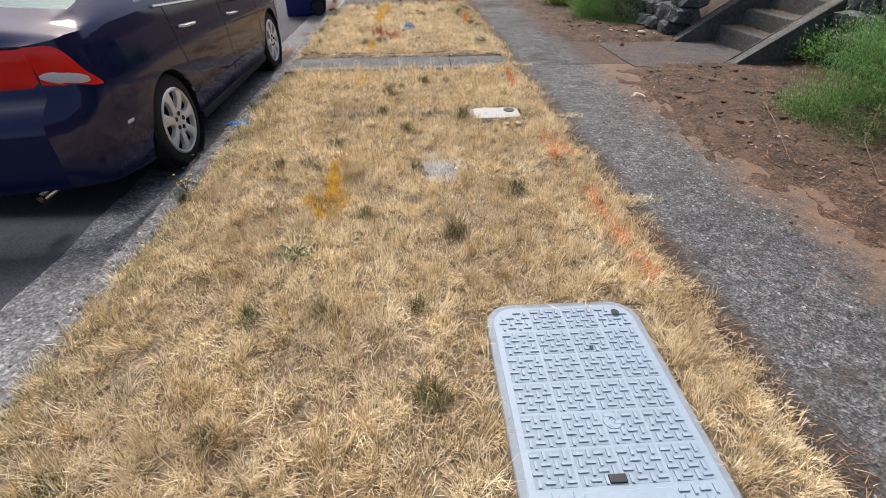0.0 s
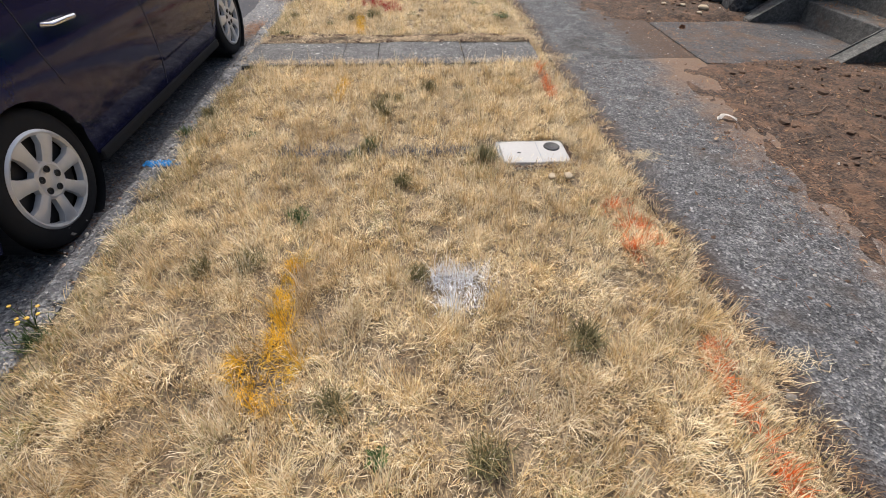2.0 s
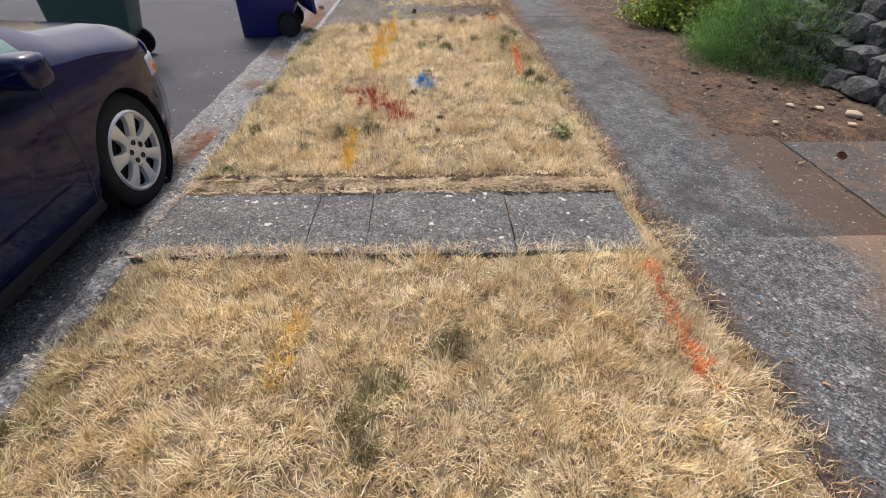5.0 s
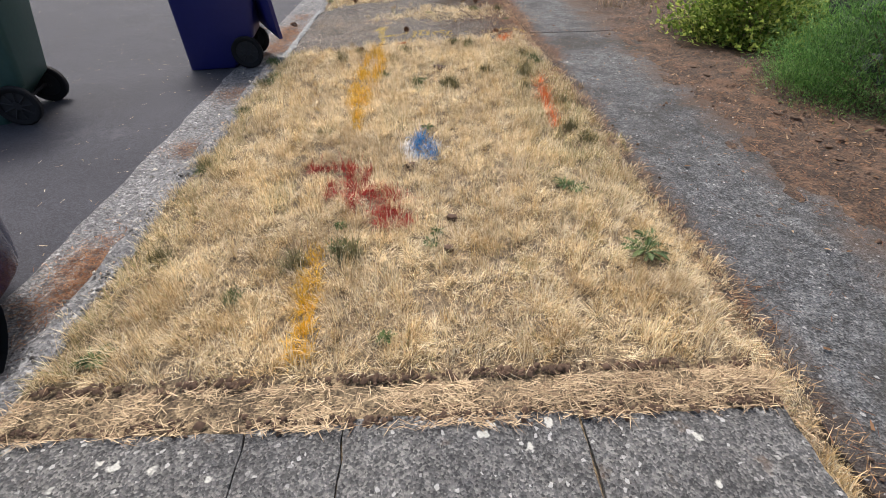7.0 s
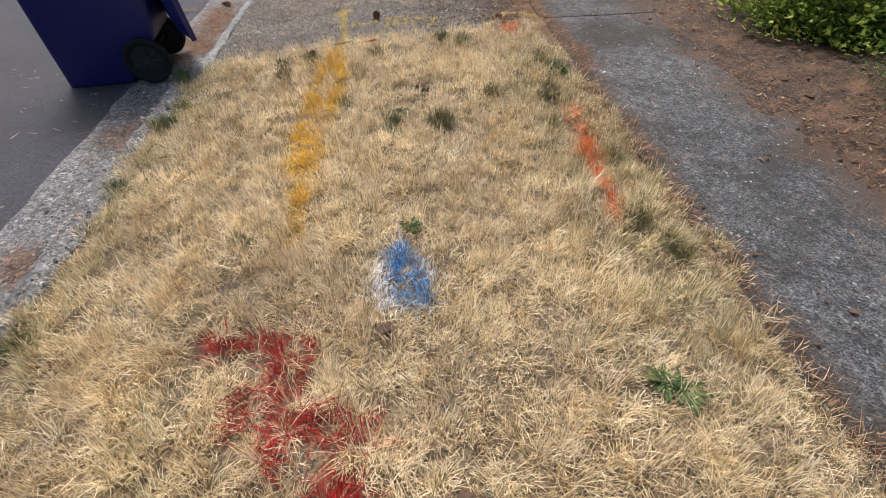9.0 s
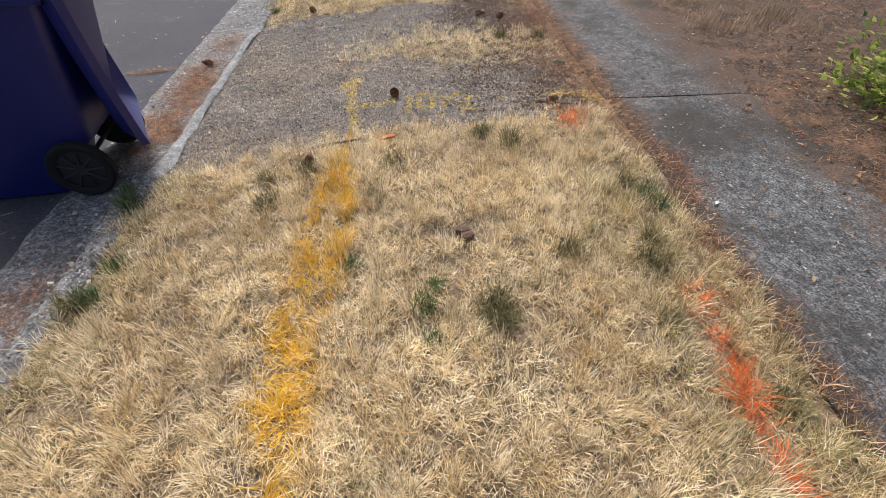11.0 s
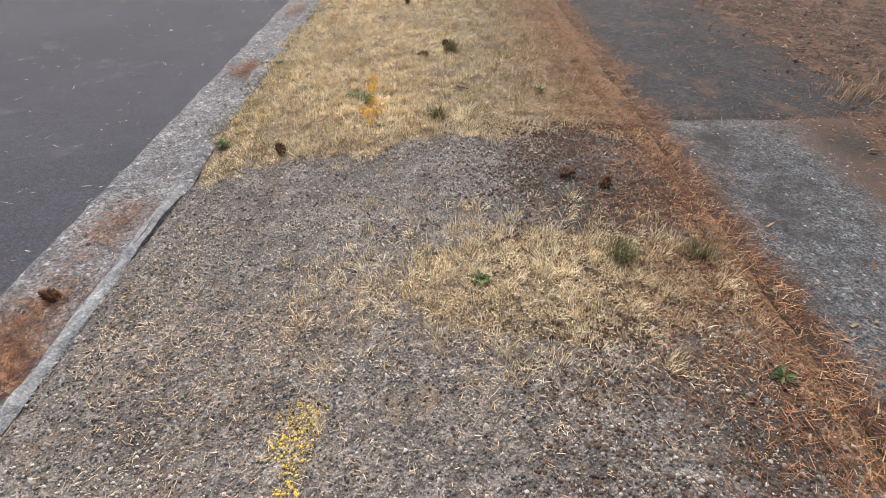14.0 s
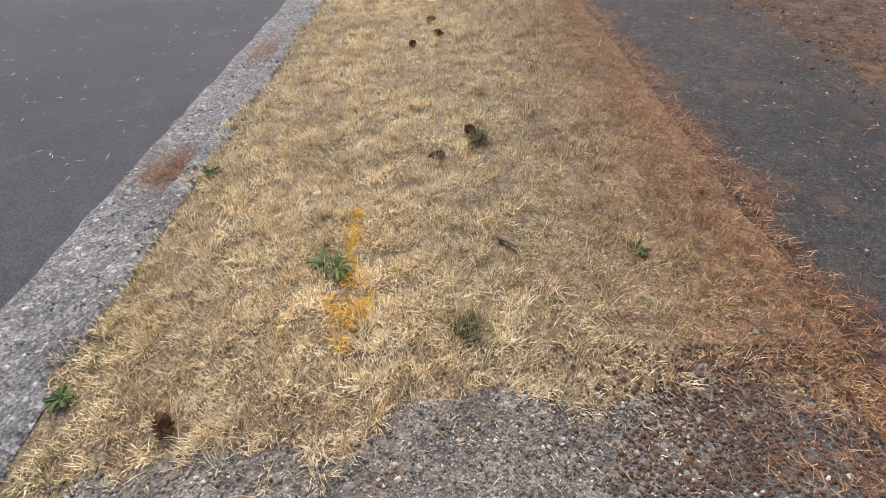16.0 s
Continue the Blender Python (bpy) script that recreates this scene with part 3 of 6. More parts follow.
MARKS = [
    ("yellow sprayed utility arrow on dry verge grass", M_YEL, 1.0, [(-0.26, 4.1, -0.24, 3.76, 0.033), (-0.24, 3.76, -0.23, 3.49, 0.036), (-0.35, 3.61, -0.25, 3.46, 0.032), (-0.16, 3.61, -0.25, 3.46, 0.026)]),
    ("faint yellow sprayed dash on dry verge grass", M_YEL, 0.45, [(-0.23, 6.15, -0.27, 5.75, 0.035)]),
    ("yellow sprayed dash on dry grass near the strip", M_YEL, 0.9, [(-0.265, 7.92, -0.225, 7.3, 0.035)]),
    ("broad yellow sprayed utility line on dry grass", M_YEL, 0.85, [(-0.22, 9.15, -0.25, 9.75, 0.028), (-0.25, 9.7, -0.26, 10.1, 0.085), (-0.31, 10.0, -0.25, 10.35, 0.06), (-0.29, 10.35, -0.29, 10.75, 0.03), (-0.17, 10.1, -0.13, 10.75, 0.035), (-0.28, 10.7, -0.22, 11.05, 0.04), (-0.14, 10.7, -0.17, 11.03, 0.035), (-0.19, 11.0, -0.18, 11.42, 0.026)]),
    ("yellow sprayed arrowhead and dash beside a weed", M_YEL, 0.9, [(-0.235, 14.1, -0.29, 14.8, 0.03), (-0.24, 14.1, -0.17, 14.3, 0.03), (-0.24, 14.1, -0.31, 14.28, 0.025)]),
    ("orange sprayed line on dry grass by the pavement", M_ORA, 0.5, [(1.31, 3.62, 1.29, 3.41, 0.028), (1.29, 3.41, 1.29, 3.24, 0.032), (1.29, 3.24, 1.31, 2.85, 0.028)]),
    ("orange sprayed squiggle on dry grass by the pavement", M_ORA, 0.7, [(1.19, 4.46, 1.34, 4.48, 0.024), (1.19, 4.46, 1.2, 4.39, 0.02), (1.22, 4.29, 1.36, 4.28, 0.024), (1.35, 4.35, 1.33, 4.28, 0.026), (1.21, 4.19, 1.39, 4.19, 0.02), (1.2, 4.17, 1.23, 4.09, 0.022)]),
    ("orange sprayed dash on dry grass by the strip", M_ORA, 0.75, [(1.3, 6.4, 1.26, 5.77, 0.03)]),
    ("orange sprayed dash on weedy grass by the pavement", M_ORA, 0.8, [(1.23, 10.08, 1.14, 9.17, 0.03)]),
    ("orange sprayed spot on dry grass by the drive", M_ORA, 0.65, [(1.13, 11.4, 1.15, 11.55, 0.06)]),
    ("red sprayed letter-like marks on dry verge grass", M_RSP, 1.0, [(-0.41, 8.67, -0.1, 8.65, 0.029), (-0.1, 8.65, -0.1, 8.51, 0.021), (-0.1, 8.51, -0.15, 8.47, 0.018), (-0.2, 8.62, -0.17, 8.39, 0.029), (-0.28, 8.49, -0.28, 8.38, 0.019),
                                                                  (-0.11, 8.39, 0.03, 8.39, 0.024), (-0.05, 8.38, 0.02, 8.11, 0.038), (0.01, 8.23, 0.15, 8.1, 0.029), (-0.16, 8.35, -0.13, 8.23, 0.026), (0.16, 8.41, 0.09, 8.32, 0.019), (0.09, 8.32, 0.02, 8.31, 0.018)]),
    ("bright blue sprayed spot on a tuft of dry grass", M_BSP, 0.95, [(0.22, 9.02, 0.2, 8.93, 0.04), (0.24, 8.99, 0.3, 8.86, 0.035), (0.22, 8.85, 0.29, 8.8, 0.04), (0.2, 8.92, 0.23, 8.84, 0.03)]),
    ("white sprayed halo on grass round the blue spot", M_WSP, 0.8, [(0.13, 8.93, 0.16, 8.8, 0.04), (0.24, 8.94, 0.25, 8.88, 0.025), (0.2, 9.06, 0.24, 9.06, 0.02), (0.34, 8.9, 0.32, 8.98, 0.02)]),
    ("white sprayed spot on dry verge grass", M_WSP, 0.98, [(0.38, 3.95, 0.48, 3.94, 0.075), (0.41, 3.88, 0.46, 3.88, 0.06)]),
    ("faded blue sprayed water line across the verge", M_BFADE, 0.75, [(-0.48, 5.03, 0.56, 5.03, 0.03)]),
    ("bright blue sprayed dash at the kerb edge", M_BSP, 0.9, [(-1.2, 5.0, -1.08, 4.995, 0.03)]),
]
GRAVEL_MARK = [(-0.22, 12.19, -0.23, 12.13, 0.07), (-0.22, 12.12, -0.2, 11.75, 0.03), (-0.2, 11.8, -0.14, 11.42, 0.03), (-0.22, 11.8, -0.04, 11.8, 0.024), (0.0, 11.79, 0.07, 11.82, 0.03), (0.18, 11.86, 0.16, 11.67, 0.024), (0.24, 11.87, 0.32, 11.86, 0.018),
               (0.32, 11.86, 0.33, 11.71, 0.018), (0.33, 11.71, 0.23, 11.71, 0.018), (0.23, 11.71, 0.24, 11.87, 0.018), (0.39, 11.83, 0.39, 11.7, 0.018), (0.39, 11.83, 0.45, 11.81, 0.016), (0.45, 11.81, 0.39, 11.76, 0.016), (0.47, 11.87, 0.53, 11.87, 0.018),
               (0.46, 11.81, 0.5, 11.76, 0.018), (0.59, 11.85, 0.55, 11.8, 0.02), (0.55, 11.8, 0.54, 11.71, 0.018), (0.49, 11.68, 0.57, 11.65, 0.022), (0.57, 11.65, 0.59, 11.71, 0.018), (0.75, 11.8, 0.8, 11.8, 0.016), (0.95, 11.82, 1.0, 11.84, 0.02)]


def gravel_weight(x, y):
    y0 = np.interp(x, [-1.15, -0.73, 0.13, 0.9, 1.45], [10.95, 11.18, 11.46, 11.52, 11.7]) + 0.06 * wave(x, y, 51, 1.5)
    y1 = np.interp(x, [-1.15, -0.97, -0.1, 0.6, 1.1, 1.45], [13.6, 13.68, 13.85, 13.97, 13.95, 13.9]) + 0.06 * wave(x, y, 52, 1.5)
    g = step(-0.12, 0.12, y - y0) * step(-0.1, 0.12, y1 - y)
    mound = np.exp(-(((x - 0.75) / 0.85) ** 2 + ((y - 12.75) / 0.36) ** 2) ** 1.3)
    return g * (1 - 0.95 * mound)


def clear_of(x, y):
    """Where no grass grows."""
    bare = (y > 6.54 + 0.022 * wave(x, y, 54, 2.5)) & (y < 7.235 + 0.012 * wave(x, y, 55, 3)) & (x < 1.36)
    big = (x > 0.52) & (x < 1.16) & (y < 2.66) & (y > 1.72)
    small = (x > 0.772) & (x < 1.16) & (y > 4.868) & (y < 5.14)
    return ~(bare | big | small)


BARE = [(-0.25, 2.45, 0.07), (0.13, 2.42, 0.08), (0.52, 2.99, 0.04), (0.57, 3.36, 0.07), (-0.45, 3.3, 0.06), (0.23, 3.6, 0.07), (0.26, 4.44, 0.05), (0.38, 5.96, 0.07), (-0.57, 5.38, 0.05), (-0.8, 2.45, 0.09), (0.37, 8.15, 0.035), (0.34, 7.88, 0.03), (0.16, 8.67, 0.04), (-0.38, 8.95, 0.05),
        (0.38, 10.51, 0.06), (0.49, 10.03, 0.08), (-0.4, 11.12, 0.07), (0.35, 14.6, 0.07), (-0.3, 15.6, 0.06), (0.75, 15.0, 0.1), (0.29, 15.42, 0.06), (0.61, 14.31, 0.05)]
spot = random.Random(12)
BARE += [(spot.uniform(-1.0, 1.3), spot.uniform(1.8, 17.5), spot.uniform(0.025, 0.055)) for k in range(60)]
BARE += [(spot.uniform(0.15, 1.35), spot.uniform(13.95, 18.0), spot.uniform(0.035, 0.085)) for k in range(46)]


def bare_spot(x, y):
    best = np.zeros_like(x)
    for bx, by, br in BARE:
        best = np.maximum(best, np.exp(-(np.hypot(x - bx, y - by) / br) ** 3))
    return best


n_tuft = 62000
tx, ty = rng.uniform(-1.2, 1.58, n_tuft), rng.uniform(1.6, 18.4, n_tuft)
ok = clear_of(tx, ty) & (rng.random(n_tuft) > gravel_weight(tx, ty) * 0.995)
edge = 1.51 + 0.045 * wave(tx, ty, 56, 1.6) + 0.03 * wave(tx, ty, 57, 5)
edge = edge - 0.14 * step(10.2, 11.3, ty)
ok &= (tx < edge) & (tx > -1.14 - 0.04 * step(13.75, 14.1, ty) + 0.05 * wave(tx, ty, 58, 1.5))
thin = wave(tx, ty, 59, 0.9) + 0.6 * wave(tx, ty, 60, 2.6)
mat_ = wave(tx, ty, 65, 6.5)
ok &= rng.random(n_tuft) < (1 - 0.35 * step(15.0, 15.6, ty)) * np.clip(0.82 + 0.5 * mat_ - 0.3 * step(0.5, 1.6, thin), 0.06, 1) * (1 - 0.85 * bare_spot(tx, ty))
tx, ty, thin, mat_ = tx[ok], ty[ok], thin[ok], mat_[ok]
per = 29
N = len(tx) * per
gx = np.repeat(tx, per) + rng.normal(0, 0.014, N)
gy = np.repeat(ty, per) + rng.normal(0, 0.014, N)
keep = clear_of(gx, gy)
flow = 2.6 * wave(tx, ty, 61, 1.3)
bias = np.repeat(np.where(rng.random(len(tx)) < 0.5, flow + rng.normal(0, 0.6, len(tx)), rng.uniform(0, 6.283, len(tx))), per)
tall = np.repeat(rng.gamma(5, 1 / 5, len(tx)) * (1 - 0.3 * step(0.2, 1.4, thin)) * (1 + 0.35 * wave(tx, ty, 63, 3.2)) * (1 + 0.25 * np.clip(mat_, -1, 1)) * (1 - 0.6 * bare_spot(tx, ty)), per)
radial = np.arctan2(gy - np.repeat(ty, per), gx - np.repeat(tx, per))
head = np.where(rng.random(N) < 0.6, bias + rng.normal(0, 0.45, N), radial + rng.normal(0, 0.6, N))
lean = np.clip(np.repeat(rng.normal(0.62, 0.33, len(tx)), per) + rng.normal(0, 0.2, N), 0.03, 1.5)
curl = rng.normal(0.32, 0.35, N)
length = np.clip(rng.normal(0.05, 0.016, N), 0.018, 0.11) * np.clip(tall, 0.4, 1.9)
late = step(11.2, 11.8, gy)
length = length * (1 - 0.3 * late) * (1 - 0.4 * step(1.3, 1.52, gx)) * (1 - 0.25 * step(-0.95, -1.12, gx))
width = rng.uniform(0.0013, 0.0028, N)
tone = np.repeat(rng.random(len(tx)) + 0.14 * step(6.9, 7.3, ty) + 0.16 * np.exp(-((ty - 12.75) / 0.5) ** 2) + 0.22 * np.clip(wave(tx, ty, 68, 2.2), -1, 1), per) + rng.normal(0, 0.07, N)
gz = verge_z(gx, gy) - 0.003
owner = np.full(N, -1)
piece = np.zeros(N, int)
for i, (label, m, prob, strokes) in enumerate(MARKS):
    each = np.stack([stroke_field(gx, gy, [q]) for q in strokes])
    f = each.max(0)
    hit = (f * prob > rng.random(N)) & (owner < 0)
    owner[hit] = i
    piece[hit] = each.argmax(0)[hit]
brown_p = 0.07 + 0.9 * bare_spot(gx, gy) + 0.35 * step(0.5, 1.7, np.repeat(thin, per)) + 0.62 * step(0.1, 0.8, gx) * step(13.3, 14.4, gy) + 0.3 * step(0.9, 1.4, gx) * step(8.0, 11.0, gy)
brown = (rng.random(N) < brown_p) & (owner < 0)
olive_p = 0.03 + 0.2 * step(0.6, 1.6, wave(gx, gy, 64, 1.1)) + 0.35 * step(0.8, 1.2, gx) * step(8.0, 9.0, gy) * (1 - step(10.8, 11.3, gy)) + 0.3 * step(13.9, 14.5, gy) * step(-0.2, 0.6, gx) + 0.25 * np.exp(-((gx + 1.05) / 0.12) ** 2)
olive = (rng.random(N) < olive_p) & (owner < 0) & ~brown
length[brown] *= 0.75
lean[brown] = np.clip(lean[brown] + 0.4, 0.1, 1.52)


def sow(name, sel, material):
    hd, ln, L = head[sel], lean[sel], length[sel][:, None] * 0.5
    base = np.stack([gx[sel], gy[sel], gz[sel]], -1)
    d = np.stack([np.cos(hd), np.sin(hd), 0 * hd], -1)
    s = np.stack([-np.sin(hd), np.cos(hd), 0 * hd], -1) * width[sel][:, None] * 0.5
    up = np.array([0, 0, 1.0])
    mid = base + L * (d * np.sin(ln)[:, None] + up * np.cos(ln)[:, None])
    l2 = ln + curl[sel]
    tip = mid + L * (d * np.sin(l2)[:, None] + up * np.cos(l2)[:, None])
    tip[:, 2] = np.maximum(tip[:, 2], base[:, 2] + 0.006)
    return bulk(name, np.stack([base, mid + s, mid - s, tip], 1), "", [(0, 1, 2), (1, 3, 2)], material)


straw = keep & (owner < 0) & ~brown & ~olive
tagged(sow("dry_grass", straw & (tone > 0.22) & (tone < 0.76), M_STRAW), "parched straw-coloured grass matted over the verge", "grass", kind="stuff")
tagged(sow("bleached_grass", straw & (tone >= 0.76), M_BLEACH), "bleached pale tufts of dead grass on the verge", "grass", kind="stuff")
tagged(sow("tan_grass", straw & (tone <= 0.22), M_TAN), "tan and brown tufts of dead grass on the verge", "grass", kind="stuff")
tagged(sow("half_green_grass", keep & olive, M_OLIVE), "olive half-green grass among the dry straw", "grass", kind="stuff")
tagged(sow("dead_grass", keep & brown, M_THATCH), "brown dead thatch between the straw grass", "grass", kind="stuff")
for i, (label, m, prob, strokes) in enumerate(MARKS):
    mark = None
    for k in range(len(strokes)):
        sel = keep & (owner == i) & (piece == k)
        if sel.any():
            if mark is None:
                mark = tagged(new("spray_mark"), label, "paint mark", "sprayed utility marks")
            tagged(sow("stroke", sel, m), kind="stuff").parent = mark

# matted roots along the far side of the crossing strip, and straw trodden over its near edge
n = 11000
x = rng.uniform(-1.12, 1.42, n)
kind_ = rng.random(n)
y = np.where(kind_ < 0.66, rng.uniform(7.03, 7.19, n) + 0.012 * wave(x, x, 67, 1.2), np.where(kind_ < 0.88, 6.52 + rng.normal(0, 0.025, n), rng.uniform(6.5, 7.04, n)))
x = np.where(kind_ >= 0.88, np.array([-1.12, 1.38, 1.4, 1.43])[rng.integers(0, 4, n)] + rng.normal(0, 0.014, n), x)
sel = rng.random(n) < 0.12 + 0.88 * step(-0.5, 0.5, wave(x, y, 66, 2.6))
x, y = x[sel], y[sel]
n = len(x)
along = np.where((y > 7.02) & (rng.random(n) < 0.6), rng.integers(0, 2, n) * math.pi + rng.normal(0, 0.35, n), rng.uniform(0, 6.283, n))
z = np.where((y < 7.05) & (x < 1.36), -0.006, verge_z(x, y) + 0.006 + 0.022 * step(7.04, 7.12, y) * (1 - step(7.17, 7.2, y))) + rng.uniform(0, 0.008, n)
tagged(blades("root_mat", x, y, z, rng.uniform(0.015, 0.06, n), rng.uniform(0.0014, 0.003, n), along, rng.uniform(1.3, 1.6, n), rng.normal(0, 0.15, n), M_PALE),
       "matted dry roots and straw fraying over the strip's edge", "grass", kind="stuff")
n = 1900
x, y = rng.uniform(1.28, 1.75, n), rng.uniform(6.46, 6.78, n)
sel = rng.random(n) < np.exp(-(((x - 1.47) / 0.17) ** 2 + ((y - 6.64 - 0.15 * (x - 1.47)) / 0.08) ** 2) ** 1.5) + 0.05
x, y = x[sel], y[sel]
n = len(x)
tagged(blades("trodden_straw", x, y, np.where(x > 1.46, PAVE_Z + 0.006, -0.03) + rng.uniform(0, 0.016, n), rng.uniform(0.015, 0.05, n), rng.uniform(0.0012, 0.0024, n), rng.normal(0, 1.4, n), rng.uniform(1.2, 1.57, n), rng.normal(0, 0.2, n), M_STRAW),
       "bleached straw trodden over the joint of the pavement", "grass", kind="stuff")
n = 420
c = rng.integers(0, 3, n)
x, y = 1.6 + rng.normal(0, 0.06, n), np.array([4.95, 5.0, 3.55])[c] + rng.normal(0, 0.025, n)
tagged(blades("trodden_straw", x, y, PAVE_Z + 0.004 + rng.uniform(0, 0.01, n), rng.uniform(0.015, 0.05, n), rng.uniform(0.001, 0.002, n), rng.normal(0, 1.2, n), rng.uniform(1.3, 1.57, n), rng.normal(0, 0.1, n), M_STRAW),
       "wisps of bleached straw spilt on the pavement", "grass", kind="stuff")

# ---- gravel of the drive ----
OCT = np.array([[1, 0, -0.5], [0, 1, -0.5], [-1, 0, -0.5], [0, -1, -0.5], [0.5, 0.35, 0.7], [-0.4, 0.3, 0.8], [0.0, -0.5, 0.65]])
OCT_F = [(0, 1, 4), (1, 2, 5), (1, 5, 4), (2, 3, 6), (2, 6, 5), (3, 0, 6), (0, 4, 6), (4, 5, 6)]


def chips(name, x, y, z, size, material):
    n = len(x)
    a = rng.uniform(0, 6.283, n)
    v = OCT[None] * rng.uniform(0.65, 1.15, (n, 7, 1)) * size[:, None, None]
    v = v + rng.normal(0, 0.14, v.shape) * size[:, None, None]
    v[:, :, 2] *= 0.7
    ca, sa = np.cos(a)[:, None], np.sin(a)[:, None]
    vx, vy = v[:, :, 0] * ca - v[:, :, 1] * sa, v[:, :, 0] * sa + v[:, :, 1] * ca
    out = np.stack([vx + x[:, None], vy + y[:, None], v[:, :, 2] + z[:, None]], -1)
    return bulk(name, out, "", OCT_F, material)


drive = sheet("gravel_drive", np.linspace(-1.18, 1.44, 60), np.linspace(10.9, 14.1, 80), lambda x, y: verge_z(x, y) - 0.012 + 0.016 * step(0.25, 0.6, gravel_weight(x, y)) - 0.05 * step(1.33, 1.43, x), M_GRIT,
              "packed grey-brown gravel of the drive across the verge")
tagged(drive, category="drive")
n = 80000
x = np.concatenate([rng.uniform(-1.19, 1.42, n), rng.uniform(-0.32, 0.62, 16000)])
y = np.concatenate([rng.uniform(10.85, 14.1, n), rng.uniform(11.35, 12.3, 16000)])
n = len(x)
sel = rng.random(n) < 0.08 + gravel_weight(x, y)
sel &= (gravel_weight(x, y) > 0.05) & (rng.random(n) > 0.6 * step(0.4, 1.0, x) * step(12.9, 13.3, y))
sel[80000:] &= stroke_field(x[80000:], y[80000:], GRAVEL_MARK) > rng.random(16000)
x, y = x[sel], y[sel]
size = np.clip(rng.gamma(3.0, 0.00118, len(x)), 0.0016, 0.013)
paint = stroke_field(x, y, GRAVEL_MARK) * 0.75 > rng.random(len(x))
z = verge_z(x, y) + 0.006 + rng.uniform(-0.002, 0.003, len(x))
tagged(chips("gravel", x[~paint], y[~paint], z[~paint], size[~paint], M_STONES), "loose grey and tan crushed stone on the drive", "gravel", kind="stuff")
tagged(chips("spray_mark", x[paint], y[paint], z[paint], size[paint] * 0.8, M_LEMON), "yellow sprayed line, bar and unreadable figures on gravel", "paint mark", "sprayed utility marks", "stuff")

# straw and dead bits trodden into the gravel
for count, seed, tone_, label in ((26000, 77, M_THATCH, "short dead straw trodden into the gravel"), (24000, 80, M_PALE, "pale broken straw lying over the gravel")):
    x, y = rng.uniform(-1.1, 1.4, count), rng.uniform(10.95, 14.1, count)
    band = np.exp(-((y - 12.62 - 0.2 * wave(x, x, 81, 0.5)) / 0.3) ** 2)
    near = 1 - step(11.3, 11.85, y)
    sel = rng.random(count) < (0.06 + 0.5 * step(0.0, 1.0, wave(x, y, seed, 0.9)) + 0.6 * band + 0.45 * near) * (1 - 0.7 * np.exp(-((y - 13.4) / 0.35) ** 2))
    x, y = x[sel], y[sel]
    n = len(x)
    tagged(blades("trodden_straw", x, y, verge_z(x, y) + rng.uniform(0.006, 0.016, n), rng.uniform(0.008, 0.034, n), rng.uniform(0.0014, 0.0028, n), rng.uniform(0, 6.283, n), rng.uniform(1.25, 1.57, n), rng.normal(0, 0.12, n), tone_),
           label, "grass", kind="stuff")

# dark brown crumbs that darken the gravel towards the garden side
n = 46000
x, y = rng.uniform(0.2, 1.45, n), rng.uniform(11.6, 14.1, n)
sel = rng.random(n) < step(0.25, 1.0, x) * (0.35 + 0.65 * step(-0.5, 0.6, wave(x, y, 78, 1.1))) * (0.5 + 0.5 * step(12.9, 13.2, y))
x, y = x[sel], y[sel]
tagged(chips("drive_crumbs", x, y, verge_z(x, y) + 0.008, np.clip(rng.gamma(3, 0.0016, len(x)), 0.002, 0.012), M_CLOD), "dark brown crumbs over the garden side of the gravel", "debris", kind="stuff")

# stones bared at the back of the kerb and along the pan
n = 5200
x, y = rng.normal(X_BACK - 0.045, 0.05, n), rng.uniform(1.5, 19, n)
sel = dip(y) < 0.3
x, y = x[sel], y[sel]
n = len(x)
kz = np.array([KERB_Z - 0.078 * float(dip(v)) for v in y])
tagged(chips("kerb_grit", x, y, kz + 0.001, np.clip(rng.gamma(4, 0.0014, n), 0.002, 0.014), M_STONES), "loose grit and crumbled stones along the kerb", "gravel", kind="stuff")

n = 4200
x, y = rng.uniform(X_ROAD + 0.03, X_FACE - 0.005, n), rng.uniform(5.5, 18.5, n)
sel = rng.random(n) < 0.35 + 0.65 * step(-0.4, 0.8, wave(x, y, 85, 1.3))
x, y = x[sel], y[sel]
tagged(chips("gutter_stones", x, y, PAN_Z - 0.001 + 0 * x, np.clip(rng.gamma(3, 0.0019, len(x)), 0.002, 0.016), M_STONES), "rounded stones bared in the worn gutter", "gravel", kind="stuff")
# dark clods at both sides of the matted roots by the crossing strip
n = 1500
x = rng.uniform(-1.1, 1.36, n)
y = np.where(rng.random(n) < 0.55, 7.215 + rng.normal(0, 0.01, n), 7.07 + rng.normal(0, 0.016, n))
sel = rng.random(n) < 0.25 + 0.75 * step(-0.3, 0.5, wave(x, y, 86, 2.2))
x, y = x[sel], y[sel]
tagged(chips("earth_crumbs", x, y, verge_z(x, y) + 0.02, np.clip(rng.gamma(3, 0.0025, len(x)), 0.003, 0.02), M_CLOD), "dark crumbs of earth along the strip's edge", "debris", kind="stuff")

n = 260
side_ = rng.random(n) < 0.5
x = np.where(side_, 1.163 + rng.normal(0, 0.008, n), rng.uniform(0.78, 1.17, n))
y = np.where(side_, rng.uniform(4.84, 5.1, n), 4.838 + rng.normal(0, 0.008, n))
tagged(chips("earth_crumbs", x, y, 0 * x - 0.012, np.clip(rng.gamma(3, 0.002, n), 0.002, 0.013), M_CLOD), "dark earth crumbs round the meter box", "debris", kind="stuff")

